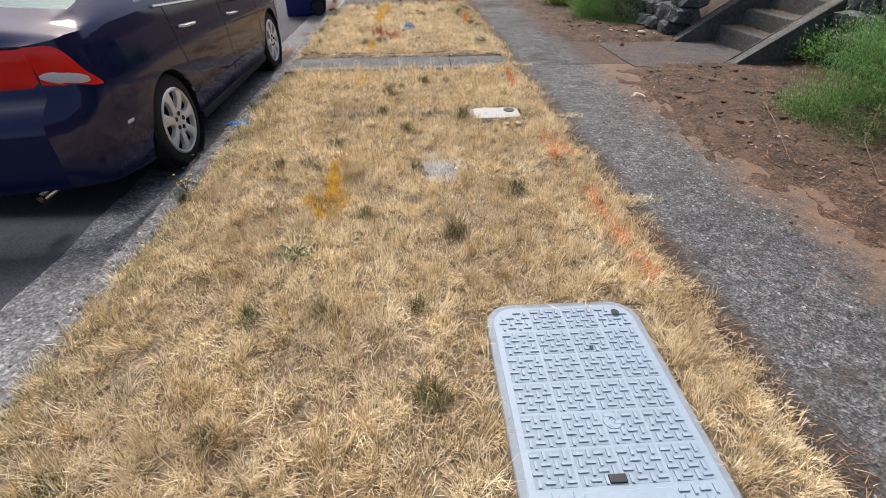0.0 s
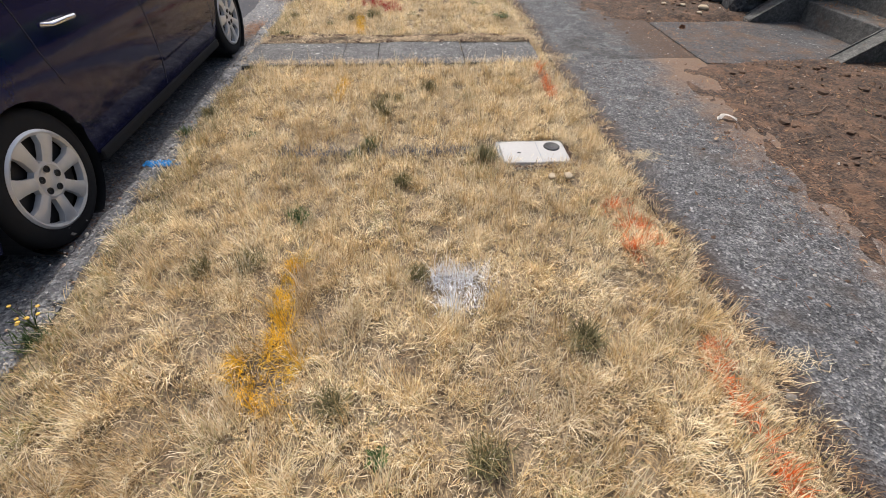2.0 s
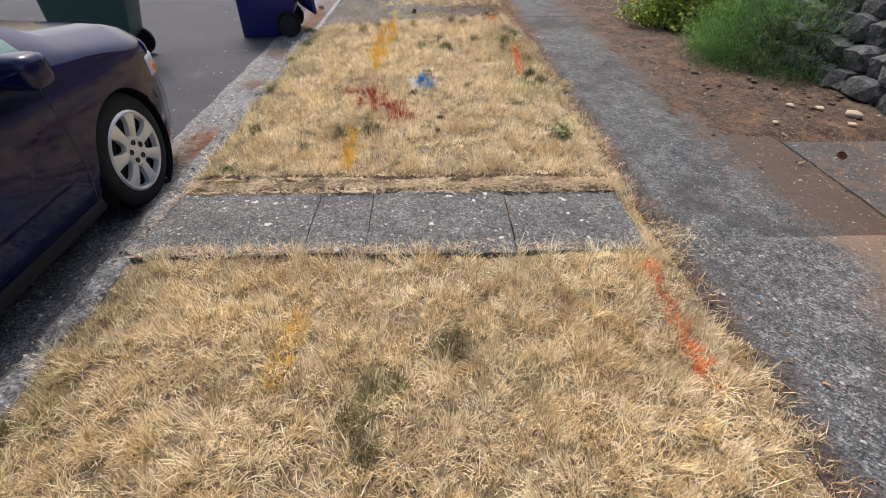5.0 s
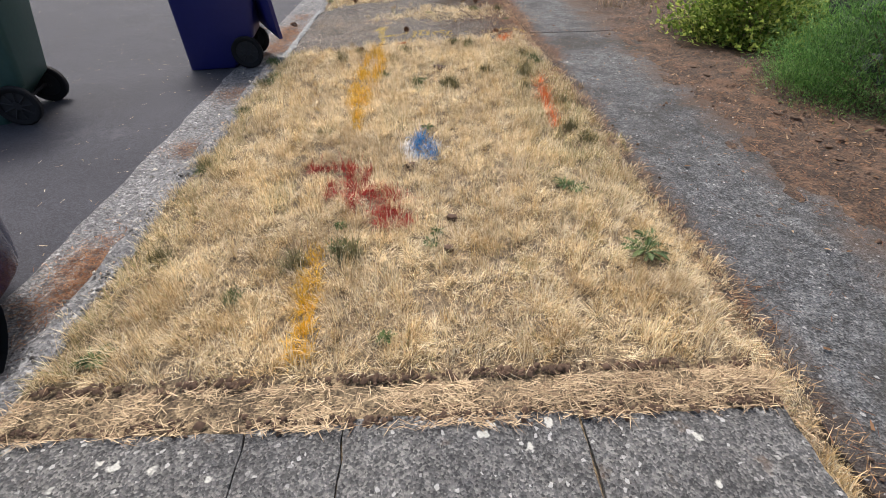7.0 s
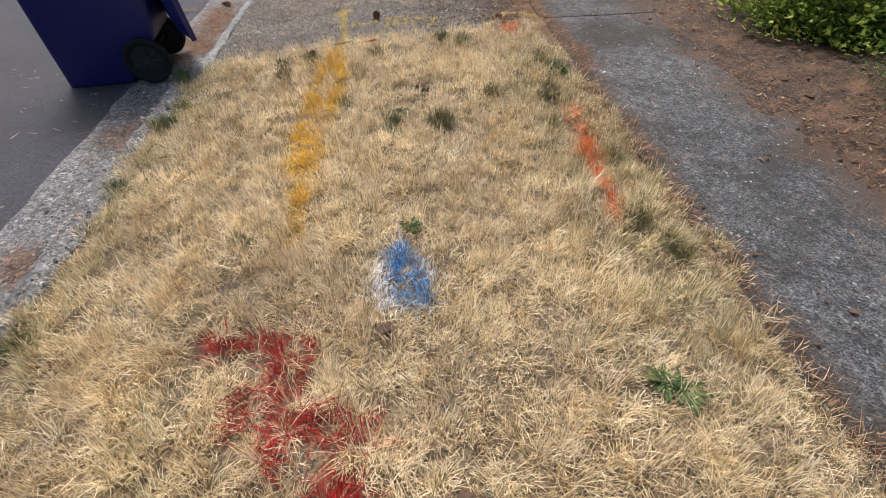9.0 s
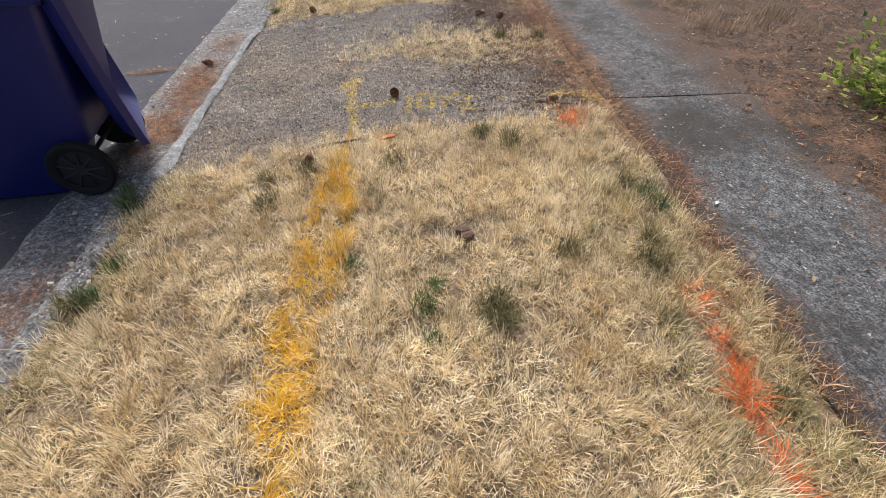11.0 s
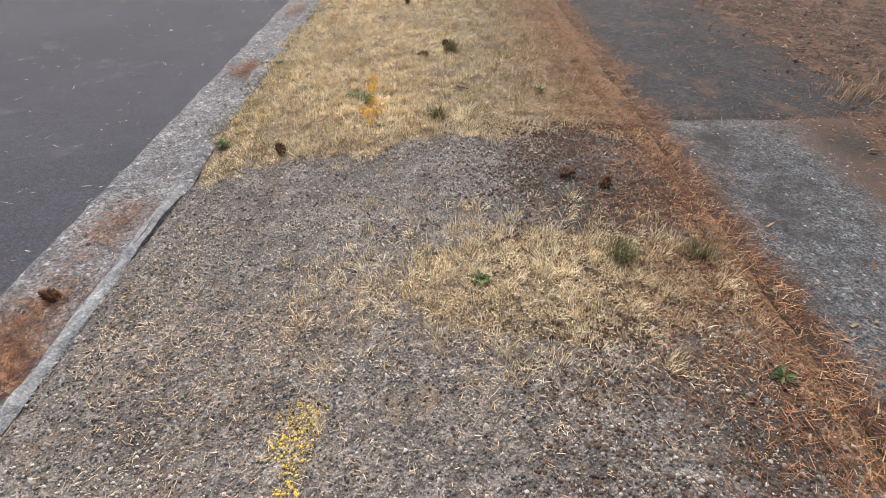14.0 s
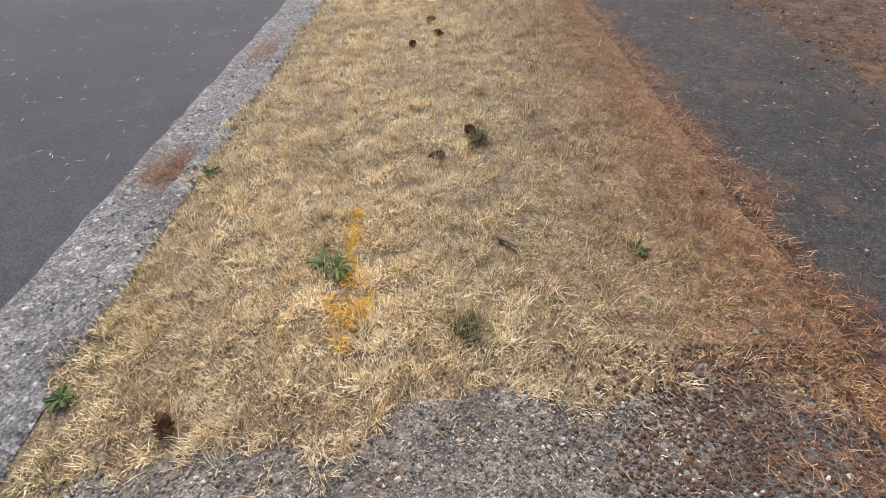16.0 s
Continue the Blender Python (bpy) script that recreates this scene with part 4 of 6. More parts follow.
# blue paint carried over the kerb's top
n = 420
x, y = rng.uniform(X_FACE + 0.01, X_BACK + 0.02, n), rng.normal(5.0, 0.015, n)
tagged(chips("spray_mark", x, y, np.full(n, KERB_Z + 0.002), rng.uniform(0.003, 0.007, n), M_BSP), "bright blue sprayed dash on the kerb's top", "paint mark", "sprayed utility marks", "stuff")

# ---- needles ----


def needles(name, x, y, z, label, lo=0.03, hi=0.11, material=None, head=None):
    n = len(x)
    h = rng.uniform(0, 6.283, n) if head is None else head
    ob = blades(name, x, y, z, rng.uniform(lo, hi, n), rng.uniform(0.0014, 0.0027, n), h, rng.uniform(1.42, 1.57, n), rng.normal(0, 0.05, n), material or M_NEEDLE)
    return tagged(ob, label, "needles", kind="stuff")


n = 52000
x, y = rng.uniform(1.4, 3.9, n), rng.uniform(1.5, 19.5, n)
e = np.interp(y, EDGE_Y, np.minimum(EDGE_X, 2.9))
p = 0.10 + 0.9 * np.exp(-((x - e) / 0.3) ** 2) + 0.5 * (x > e) + np.exp(-((x - 1.52) / 0.07) ** 2) * (0.25 + 0.75 * step(8.5, 11.5, y))
p = p * (0.45 + 0.55 * step(-0.3, 0.8, wave(x, y, 71, 0.7))) + 0.55 * np.exp(-((y - 11.8) / 0.12) ** 2) + 0.8 * np.exp(-((y - 14.1) / 0.14) ** 2) + 0.16 * step(14, 16, y) + 0.3 * ((y > 6.5) & (y < 7.75) & (x > 2.5))
sel = rng.random(n) < p
x, y = x[sel], y[sel]
z = np.maximum(dirt_z(x, y), PAVE_Z + 0.006) + rng.uniform(0.001, 0.008, len(x))
z = np.where((y > 6.5) & (y < 7.75) & (x > 2.8), -0.03, z)
needles("pine_needles", x, y, z, "reddish brown fallen pine needles on pavement and bed", 0.02, 0.075)
n = 115000
x, y = rng.uniform(0.5, 1.8, n), rng.uniform(7.2, 19.5, n)
p = np.exp(-((x - 1.46 - 0.07 * wave(y, y, 72, 0.5)) / (0.09 + 0.04 * wave(y, y, 73, 0.9) + 0.05 * step(11.0, 11.8, y))) ** 2) * (0.15 + 0.85 * step(8.5, 11.0, y)) + (0.55 * step(0.75, 1.3, x) * step(11.5, 12.2, y) + 0.34 * step(0.4, 1.2, x) * step(13.7, 14.5, y)) * (x < 1.55)
sel = rng.random(n) < p
x, y = x[sel], y[sel]
needles("pine_needles", x, y, np.where(x > 1.46, PAVE_Z + 0.01, verge_z(x, y) + 0.01) + rng.uniform(0.0, 0.016, len(x)) + 0.028 * (x < 1.3) * (y > 13.8), "reddish brown pine needles along the verge's pavement edge", 0.02, 0.075)
patch_mark = tagged(new("spray_mark"), "yellow sprayed patches on needles by the pavement", "paint mark", "sprayed utility marks")
for x0, y0, x1, y1, wide in ((1.07, 11.79, 1.24, 11.78, 0.03), (1.3, 11.81, 1.4, 11.68, 0.045)):
    t = rng.random(80)
    x, y = x0 + (x1 - x0) * t + rng.normal(0, wide * 0.7, 80), y0 + (y1 - y0) * t + rng.normal(0, wide, 80)
    paint_ = blades("stroke", x, y, np.where(x > 1.44, PAVE_Z + 0.014, verge_z(x, y) + 0.03), rng.uniform(0.015, 0.05, 80), rng.uniform(0.0016, 0.003, 80), rng.uniform(0, 6.283, 80), rng.uniform(1.3, 1.57, 80), rng.normal(0, 0.05, 80), M_LEMON, patch_mark)
    tagged(paint_, kind="stuff")
x, y = -1.86 + rng.normal(0, 0.1, 500), 12.72 + rng.normal(0, 0.025, 500)
needles("pine_needles", x, y + 0.25 * (x + 1.86), np.full(500, ROAD_Z + 0.012), "pale tan needle streak on the street", 0.01, 0.04)
drifts = [(12.45, 0.25, 3200), (11.75, 0.2, 2200), (7.95, 0.16, 2000), (15.35, 0.12, 1300), (9.25, 0.08, 500), (10.3, 0.12, 500), (13.3, 0.12, 600), (17.2, 0.2, 900), (4.9, 0.5, 500)]
y = np.concatenate([rng.normal(c, s_, k) for c, s_, k in drifts])
x = np.clip(rng.normal(-1.42, 0.085, len(y)) + 0.04 * wave(y, y, 74, 1.0), X_ROAD + 0.03, X_FACE - 0.01)
needles("pine_needles", x, y, PAN_Z + rng.uniform(0.006, 0.02, len(x)), "tan and orange needle drifts in the gutter", 0.02, 0.08)
n = 1400
x, y = rng.uniform(-5.5, X_ROAD, n), rng.uniform(5, 21, n)
needles("pine_needles", x, y, 0 * x + ROAD_Z + 0.034 * np.sin((x - X_ROAD) / -7.53 * math.pi) + 0.006, "pale straws and needles blown over the street", 0.02, 0.07, M_STRAW)

# crumbs of earth, bark and stone over the bed and the pavement's edges
n = 34000
x, y = rng.uniform(1.46, 4.8, n), rng.uniform(1.5, 19.5, n)
e = np.interp(y, EDGE_Y, np.minimum(EDGE_X, 2.9))
p = 0.015 + 0.85 * step(-0.1, 0.35, x - e) + 0.8 * np.exp(-((x - 1.53) / 0.06) ** 2) + 0.15 * np.exp(-((x - e + 0.15) / 0.25) ** 2)
sel = (rng.random(n) < p * (0.4 + 0.6 * step(-0.4, 0.8, wave(x, y, 75, 0.8)))) & ~((y > 6.45) & (y < 7.8) & (x > 2.8))
x, y = x[sel], y[sel]
z = np.maximum(dirt_z(x, y), PAVE_Z + 0.004) + 0.002
size = np.clip(rng.gamma(2.2, 0.003, len(x)), 0.002, 0.03)
dark = rng.random(len(x)) < 0.8
tagged(chips("earth_crumbs", x[dark], y[dark], z[dark], size[dark], M_CLOD), "dark crumbs of earth and bark over the bed", "debris", kind="stuff")
tagged(chips("bed_stones", x[~dark], y[~dark], z[~dark], size[~dark] * 0.8, M_STONES), "small scattered stones over the bed", "gravel", kind="stuff")
n = 26000
x, y = rng.uniform(1.5, 5.2, n), rng.uniform(1.5, 19.5, n)
e = np.interp(y, EDGE_Y, np.minimum(EDGE_X, 2.9))
sel = (rng.random(n) < 0.03 + 0.8 * step(-0.4, 0.3, x - e) * (0.25 + 0.75 * step(-0.2, 0.9, wave(x, y, 79, 0.9)))) & ~((y > 6.45) & (y < 7.8) & (x > 2.8))
x, y = x[sel], y[sel]
n = len(x)
tagged(blades("dead_leaves", x, y, np.maximum(dirt_z(x, y), PAVE_Z + 0.004) + rng.uniform(0.002, 0.01, n), rng.uniform(0.012, 0.05, n), rng.uniform(0.004, 0.018, n), rng.uniform(0, 6.283, n), rng.uniform(1.1, 1.6, n), rng.normal(0, 0.4, n), M_LEAF),
       "curled brown and pale dead leaves over the bed", "leaf litter", kind="stuff")
# frayed dead grass where the verge meets the pavement
n = 5000
x, y = 1.48 + rng.normal(0, 0.04, n), rng.uniform(1.3, 19.5, n)
tagged(blades("frayed_edge", x, y, np.where(x > 1.47, PAVE_Z + 0.006, -0.045) + rng.uniform(0, 0.012, n), rng.uniform(0.02, 0.07, n), rng.uniform(0.0014, 0.003, n), rng.uniform(-1.2, 1.2, n), rng.uniform(1.0, 1.56, n), rng.normal(0.1, 0.2, n), M_THATCH),
       "brown dead grass fraying over the pavement's edge", "grass", kind="stuff")

# tall dry tufts past the pavement
n = 1700
c = rng.integers(0, 30, n)
cx, cy = np.concatenate([rng.uniform(2.9, 4.3, 22), rng.uniform(2.75, 3.6, 8)]), np.concatenate([rng.uniform(13.7, 14.6, 22), rng.uniform(12.75, 13.3, 8)])
x, y = cx[c] + rng.normal(0, 0.07, n), cy[c] + rng.normal(0, 0.07, n)
tagged(blades("tall_dry_grass", x, y, dirt_z(x, y) - 0.005, rng.uniform(0.06, 0.2, n), rng.uniform(0.0018, 0.0034, n), rng.uniform(0, 6.283, n), rng.uniform(0.05, 0.6, n), rng.normal(0.3, 0.3, n), M_PALE),
       "pale tall tufts of dry grass behind the pavement", "grass", kind="stuff")

# ---- shrubs ----


def shrub(name, cx, cy, rx, ry, h, count, leaf, wid, material, label, seed, droop=0.0):
    g = np.random.default_rng(seed)
    root = empty(name, cx, cy, float(dirt_z(np.float64(cx), np.float64(cy))), label=label, category="shrub")
    k = 90
    a, u = g.uniform(0, 6.283, k), g.uniform(0.03, 1, k) ** 1.5
    lump = np.stack([np.cos(a) * np.sqrt(1 - u * u * 0.85) * rx, np.sin(a) * np.sqrt(1 - u * u * 0.85) * ry, u * h * 0.85], -1) * g.uniform(0.6, 1.0, (k, 1))
    i = g.integers(0, k, count)
    spread = np.array([0.17, 0.17, 0.13]) * (0.5 + 0.5 * rx)
    p = lump[i] + g.normal(0, 1, (count, 3)) * spread * 0.8
    p[:, 2] = np.maximum(p[:, 2], 0.02 + 0.03 * g.random(count))
    out = np.arctan2(p[:, 1], p[:, 0]) + g.normal(0, 0.9, count)
    crown = blades("crown", p[:, 0], p[:, 1], p[:, 2], g.uniform(0.6, 1.3, count) * leaf, g.uniform(0.7, 1.3, count) * wid, out, g.uniform(0.3, 1.5, count) + droop, g.normal(0.2, 0.4, count), material, root)
    for j in range(0, k, 3):
        q = lump[j]
        bm = bmesh.new()
        tube(bm, [(0.02 * math.cos(j), 0.02 * math.sin(j), -0.05), tuple(q * 0.45 + np.array([0, 0, 0.05])), tuple(q * 0.95)], 0.012, 5, 0.3)
        part("stem", bm, M_BARK, root)
    return root


shrub("fine_leaved_shrub", 4.22, 4.4, 0.85, 0.85, 1.1, 60000, 0.032, 0.005, M_SHRUB, "dense fine-leaved green shrub overhanging the bed by the stairs", 81)
shrub("fine_leaved_shrub", 3.95, 9.65, 0.9, 0.75, 0.85, 60000, 0.034, 0.0052, M_SHRUB, "dense feathery green shrub in front of the stone wall", 82)
shrub("broad_leaved_shrub", 4.02, 11.3, 1.05, 0.65, 0.85, 14000, 0.05, 0.03, M_BROAD, "low yellow-green broad-leaved shrub on the needle bed", 83)
shrub("low_green_plant", 4.75, 6.1, 0.3, 0.2, 0.3, 1800, 0.05, 0.014, M_SHRUB, "small bright green plant against the stair wall", 84)

# dry litter on the treads
n = 900
k = rng.integers(0, 6, n)
x, y = 4.43 + 0.3 * k + rng.uniform(0, 0.28, n), rng.uniform(6.55, 7.65, n)
tagged(blades("stair_litter", x, y, -0.03 + 0.19 * (k + 1) + rng.uniform(0.002, 0.01, n), rng.uniform(0.03, 0.1, n), rng.uniform(0.004, 0.016, n), rng.uniform(0, 6.283, n), rng.uniform(1.3, 1.57, n), rng.normal(0, 0.15, n), M_LEAF),
       "pale and brown dry litter on the stair treads", "leaf litter", kind="stuff")

# ---- unseen dark wall added to cut sky light on the garden side ----
bm = box(bmesh.new(), 11.6, 11.9, -8, 30, -0.3, 6.5)
tagged(part("sky_blocker_east", bm, M_BARK), "unseen plain dark brown wall added to block sky light", "wall", kind="structure")

# ---- parked car ----
CAR_X, CAR_Y = -2.245, 5.895
car = empty("parked_car", CAR_X, CAR_Y, ROAD_Z, label="dark navy four-door sedan parked against the kerb", category="car")
AXLES, ARCH_R, TYRE_R = (-1.35, 1.35), 0.343, 0.317


def half_width(y):
    w = 0.872
    if y < -1.3:
        w -= 0.13 * ((-1.3 - y) / 0.98) ** 2.4
    if y < -2.05:
        w -= 0.09 * ((-2.05 - y) / 0.23) ** 2
    if y > 1.3:
        w -= 0.34 * ((y - 1.3) / 0.9) ** 4.2
    return w


def belt_z(y):
    return float(np.interp(y, [-2.28, -2.0, -1.3, 0.8, 1.3, 1.9, 2.2], [0.97, 1.0, 1.01, 0.88, 0.85, 0.76, 0.62]))


def deck_z(y):
    return float(np.interp(y, [-2.28, -2.15, -1.92, -1.78, -0.95, -0.4, 0.05, 0.45, 1.25, 1.7, 2.0, 2.13, 2.2], [1.0, 1.045, 1.075, 1.11, 1.38, 1.43, 1.43, 1.38, 0.98, 0.93, 0.85, 0.76, 0.66]))


def sill_z(y):
    z = float(np.interp(abs(y), [0, 1.7, 2.1, 2.3], [0.2, 0.2, 0.23, 0.28]))
    for a in AXLES:
        d = abs(y - a)
        if d < ARCH_R:
            z = max(z, TYRE_R + math.sqrt(ARCH_R ** 2 - d ** 2))
    return z


SIDE_N, GLASS_N, TOP_N = 12, 6, 6


def car_section(y):
    """Half a section, from the sill up the side and over the roof to the middle."""
    w, zb, zc, zs = half_width(y), belt_z(y), deck_z(y), sill_z(y)
    high = max(0.0, min(1.0, (zc - zb - 0.1) / 0.3))
    rear = float(step(-1.75, -1.95, y))
    xr = w * (0.85 - 0.18 * high - 0.13 * rear)
    ze = zc - 0.02 - 0.02 * high - 0.015 * rear
    pts = []
    for k in range(SIDE_N + 1):
        t = k / SIDE_N
        z = zs + (zb - zs) * t
        h = (z - 0.2) / 0.8
        x = w * (1 - 0.05 * max(0, h - 0.55) ** 1.6 * 4 - 0.10 * max(0, 0.32 - h) ** 1.5 * 3) - 0.008 * math.exp(-((z - 0.36) / 0.035) ** 2)
        pts.append((x, z))
    x0 = pts[-1][0]
    for k in range(1, GLASS_N + 1):
        t = k / GLASS_N
        pts.append((x0 + (xr - x0) * (t ** (1.0 + 0.3 * high)), zb + (ze - zb) * t ** (1 - 0.25 * (1 - high))))
    for k in range(1, TOP_N + 1):
        s = k / TOP_N
        pts.append((xr * (1 - s), ze + (zc - ze) * (1 - (1 - s) ** 2)))
    out = []
    for x, z in pts:
        yy = y
        if y < -2.0:
            yy = y + (y + 2.0) / -0.28 * float(np.interp(z, [0.2, 0.35, 0.58, 0.65, 0.7, 0.74, 0.76, 1.1], [0.05, 0.0, 0.0, 0.02, 0.08, 0.15, 0.165, 0.19]))
        if y > 1.9:
            yy = y - (y - 1.9) / 0.3 * float(np.interp(z, [0.2, 0.45, 0.6, 0.75], [0.06, 0.0, 0.03, 0.08]))
        out.append((x, yy, z))
    return out


stations = sorted(set(list(np.round(np.arange(-2.28, 2.2, 0.07), 3)) + [2.2] + [round(a + ARCH_R * math.sin(q), 4) for a in AXLES for q in np.linspace(-1.55, 1.55, 19)]))
SEC = [car_section(y) for y in stations]
PANES = {"rear_door_window": (-1.02, -0.07, 1, 5), "front_door_window": (-0.0, 0.98, 1, 5), "quarter_window": (-1.28, -1.06, 1, 3)}


def pane_of(y0, y1, k):
    ym = (y0 + y1) / 2
    g = k - SIDE_N
    for nm, (a, b, k0, k1) in PANES.items():
        if a < ym < b and k0 <= g + 0.5 < k1 and deck_z(ym) - belt_z(ym) > 0.12:
            return nm
    if g >= GLASS_N - 0 and g < GLASS_N + TOP_N:
        if -1.76 < ym < -1.0:
            return "rear_window"
        if 0.5 < ym < 1.2:
            return "windscreen"
    return "body"


def shell(bms, side):
    for i in range(len(stations) - 1):
        for k in range(len(SEC[0]) - 1):
            nm = pane_of(stations[i], stations[i + 1], k)
            key = nm if nm in ("body", "rear_window", "windscreen") else (nm, side)
            if key not in bms:
                bms[key] = bmesh.new()
            bm = bms[key]
            q = [SEC[i][k], SEC[i + 1][k], SEC[i + 1][k + 1], SEC[i][k + 1]]
            vs = [bm.verts.new((p[0] * side, p[1], p[2])) for p in q]
            bm.faces.new(vs if side > 0 else vs[::-1])


def fascia(sec, flip):
    """The curved end of the body between the two sides of an end section."""
    bm = bmesh.new()
    s = sec[:SIDE_N + GLASS_N + 1]
    zz = [p[2] for p in s]
    rows = []
    for z in np.linspace(zz[0], zz[-1], 30):
        x1, y1 = float(np.interp(z, zz, [p[0] for p in s])), float(np.interp(z, zz, [p[1] for p in s]))
        rows.append([bm.verts.new((x1 * u, y1 + flip * 0.075 * (1 - abs(u) ** 2.2), z)) for u in np.linspace(-1, 1, 25)])
    for p, q in zip(rows, rows[1:]):
        for j in range(24):
            bm.faces.new((p[j], p[j + 1], q[j + 1], q[j]) if flip < 0 else (p[j], q[j], q[j + 1], p[j + 1]))
    top = rows[-1]
    cap = [bm.verts.new((x, y, z)) for x, y, z in [(p[0], p[1], p[2]) for p in sec[SIDE_N + GLASS_N:]] + [(-p[0], p[1], p[2]) for p in sec[SIDE_N + GLASS_N:-1][::-1]]]
    f = bm.faces.new(cap)
    return bm


bms = {}
shell(bms, 1)
shell(bms, -1)
for key, bm in bms.items():
    bmesh.ops.remove_doubles(bm, verts=bm.verts, dist=0.0008)
    bmesh.ops.recalc_face_normals(bm, faces=bm.faces)
    nm = key if isinstance(key, str) else key[0]
    ob = part(nm, bm, M_PAINT if nm == "body" else M_GLASS, car, "glossy navy body shell" if nm == "body" else "tinted window glass")
    smooth(ob, 40)
    if nm != "body":
        ob.visible_shadow = False
smooth(part("rear_bumper", fascia(SEC[0], -1), M_PAINT, car, "navy boot face and bumper"), 60)
smooth(part("front_bumper", fascia(SEC[-1], 1), M_PAINT, car, "navy nose and bumper"), 60)
# underside and cabin tub
bm = bmesh.new()
box(bm, -0.72, 0.72, -1.95, 1.9, 0.2, 0.3, 0.03)
box(bm, -0.8, 0.8, -0.93, 0.93, 0.22, 0.4, 0.03)
part("underbody", bm, M_TRIM, car)
bm = bmesh.new()
box(bm, -0.74, 0.74, -1.2, 1.15, 0.42, 0.46)
for sx in (-0.36, 0.36):
    box(bm, sx - 0.25, sx + 0.25, -0.25, 0.3, 0.46, 0.62, 0.05)
    box(bm, sx - 0.24, sx + 0.24, -0.42, -0.25, 0.5, 1.08, 0.06)
    box(bm, sx - 0.13, sx + 0.13, -0.42, -0.33, 1.08, 1.25, 0.04)
box(bm, -0.62, 0.62, -1.15, -0.65, 0.46, 0.62, 0.05)
box(bm, -0.62, 0.62, -1.25, -1.1, 0.5, 1.05, 0.05)
box(bm, -0.72, 0.72, 0.85, 1.1, 0.7, 0.92, 0.05)
part("seats", bm, M_SEAT, car, "dark grey cloth seats")
for side in (1, -1):
    for a in AXLES:
        bm = bmesh.new()
        lathe(bm, [(0.05, 0.55 * side), (ARCH_R - 0.005, 0.55 * side), (ARCH_R + 0.004, 0.853 * side)], 36)
        part("wheel_well", bm, M_TRIM, car).location = (0, a, TYRE_R)
    # lower sill moulding, belt chrome, door lines
    bm = bmesh.new()
    box(bm, min(0.80 * side, 0.85 * side), max(0.80 * side, 0.85 * side), -0.96, 0.96, 0.185, 0.25, 0.02, 3)
    part("sill", bm, M_BLACK, car)
    bm = bmesh.new()
    tube(bm, [(side * (car_section(y)[SIDE_N][0] + 0.004), y, belt_z(y) + 0.012) for y in np.linspace(-1.15, 1.0, 24)], 0.009, 6)
    smooth(part("belt_trim", bm, M_CHROME, car, "bright chrome strip"))
    for nm, ya, za, y2 in (("rear_door_line", -1.02, 0.62, -1.02), ("door_line", -0.06, 0.26, -0.06), ("front_door_line", 0.93, 0.26, 1.0)):
        bm = bmesh.new()
        pts = []
        for z in np.linspace(za, belt_z(ya), 9):
            y = ya + (0.16 * max(0, 0.75 - z) ** 0.8 if nm == "rear_door_line" else 0) + (y2 - ya) * 0
            s = car_section(y)
            x = float(np.interp(z, [p[2] for p in s[:SIDE_N + 1]], [p[0] for p in s[:SIDE_N + 1]]))
            pts.append((side * (x - 0.0005), y, z))
        tube(bm, pts, 0.0035, 5)
        part("door_gap", bm, M_HOLE, car)
    for y0 in (-0.9, 0.06):
        z0 = belt_z(y0) - 0.135
        s = car_section(y0)
        x = float(np.interp(z0, [p[2] for p in s[:SIDE_N + 1]], [p[0] for p in s[:SIDE_N + 1]]))
        bm = bmesh.new()
        tube(bm, [(side * (x - 0.01), y0 - 0.01, z0), (side * (x + 0.028), y0 + 0.02, z0 + 0.004), (side * (x + 0.034), y0 + 0.11, z0), (side * (x + 0.026), y0 + 0.19, z0 - 0.006), (side * (x - 0.01), y0 + 0.215, z0 - 0.008)], 0.0125, 8)
        smooth(part("door_handle", bm, M_CHROME, car, "chrome door handle"), 60)
    # mirror
    bm = bmesh.new()
    box(bm, min(side * 0.86, side * 1.03), max(side * 0.86, side * 1.03), 0.72, 0.86, 0.87, 1.0, 0.045, 3)
    smooth(part("door_mirror", bm, M_PAINT, car), 50)


def patch(name, y0, y1, za, zb, material, side, lift=0.006, ny=14, nz=8, cut=None):
    """A lens that follows the body's side between two heights (functions of y)."""
    bm = bmesh.new()
    rows = []
    for i in range(ny + 1):
        y = y0 + (y1 - y0) * i / ny
        s = car_section(y)[:SIDE_N + GLASS_N]
        zz = [p[2] for p in s]
        rows.append([])
        for k in range(nz + 1):
            z = za(y) + (zb(y) - za(y)) * k / nz
            x = float(np.interp(z, zz, [p[0] for p in s]))
            yy = float(np.interp(z, zz, [p[1] for p in s]))
            edge_ = 0 if 0 < i < ny and 0 < k < nz else lift * 1.6
            rows[-1].append(bm.verts.new((side * (x + lift - edge_), yy - (lift if y < -2.2 else 0), z)))
    for a, b in zip(rows, rows[1:]):
        for k in range(nz):
            bm.faces.new((a[k], b[k], b[k + 1], a[k + 1]))
    bmesh.ops.recalc_face_normals(bm, faces=bm.faces)
    return smooth(part(name, bm, material, car), 60)


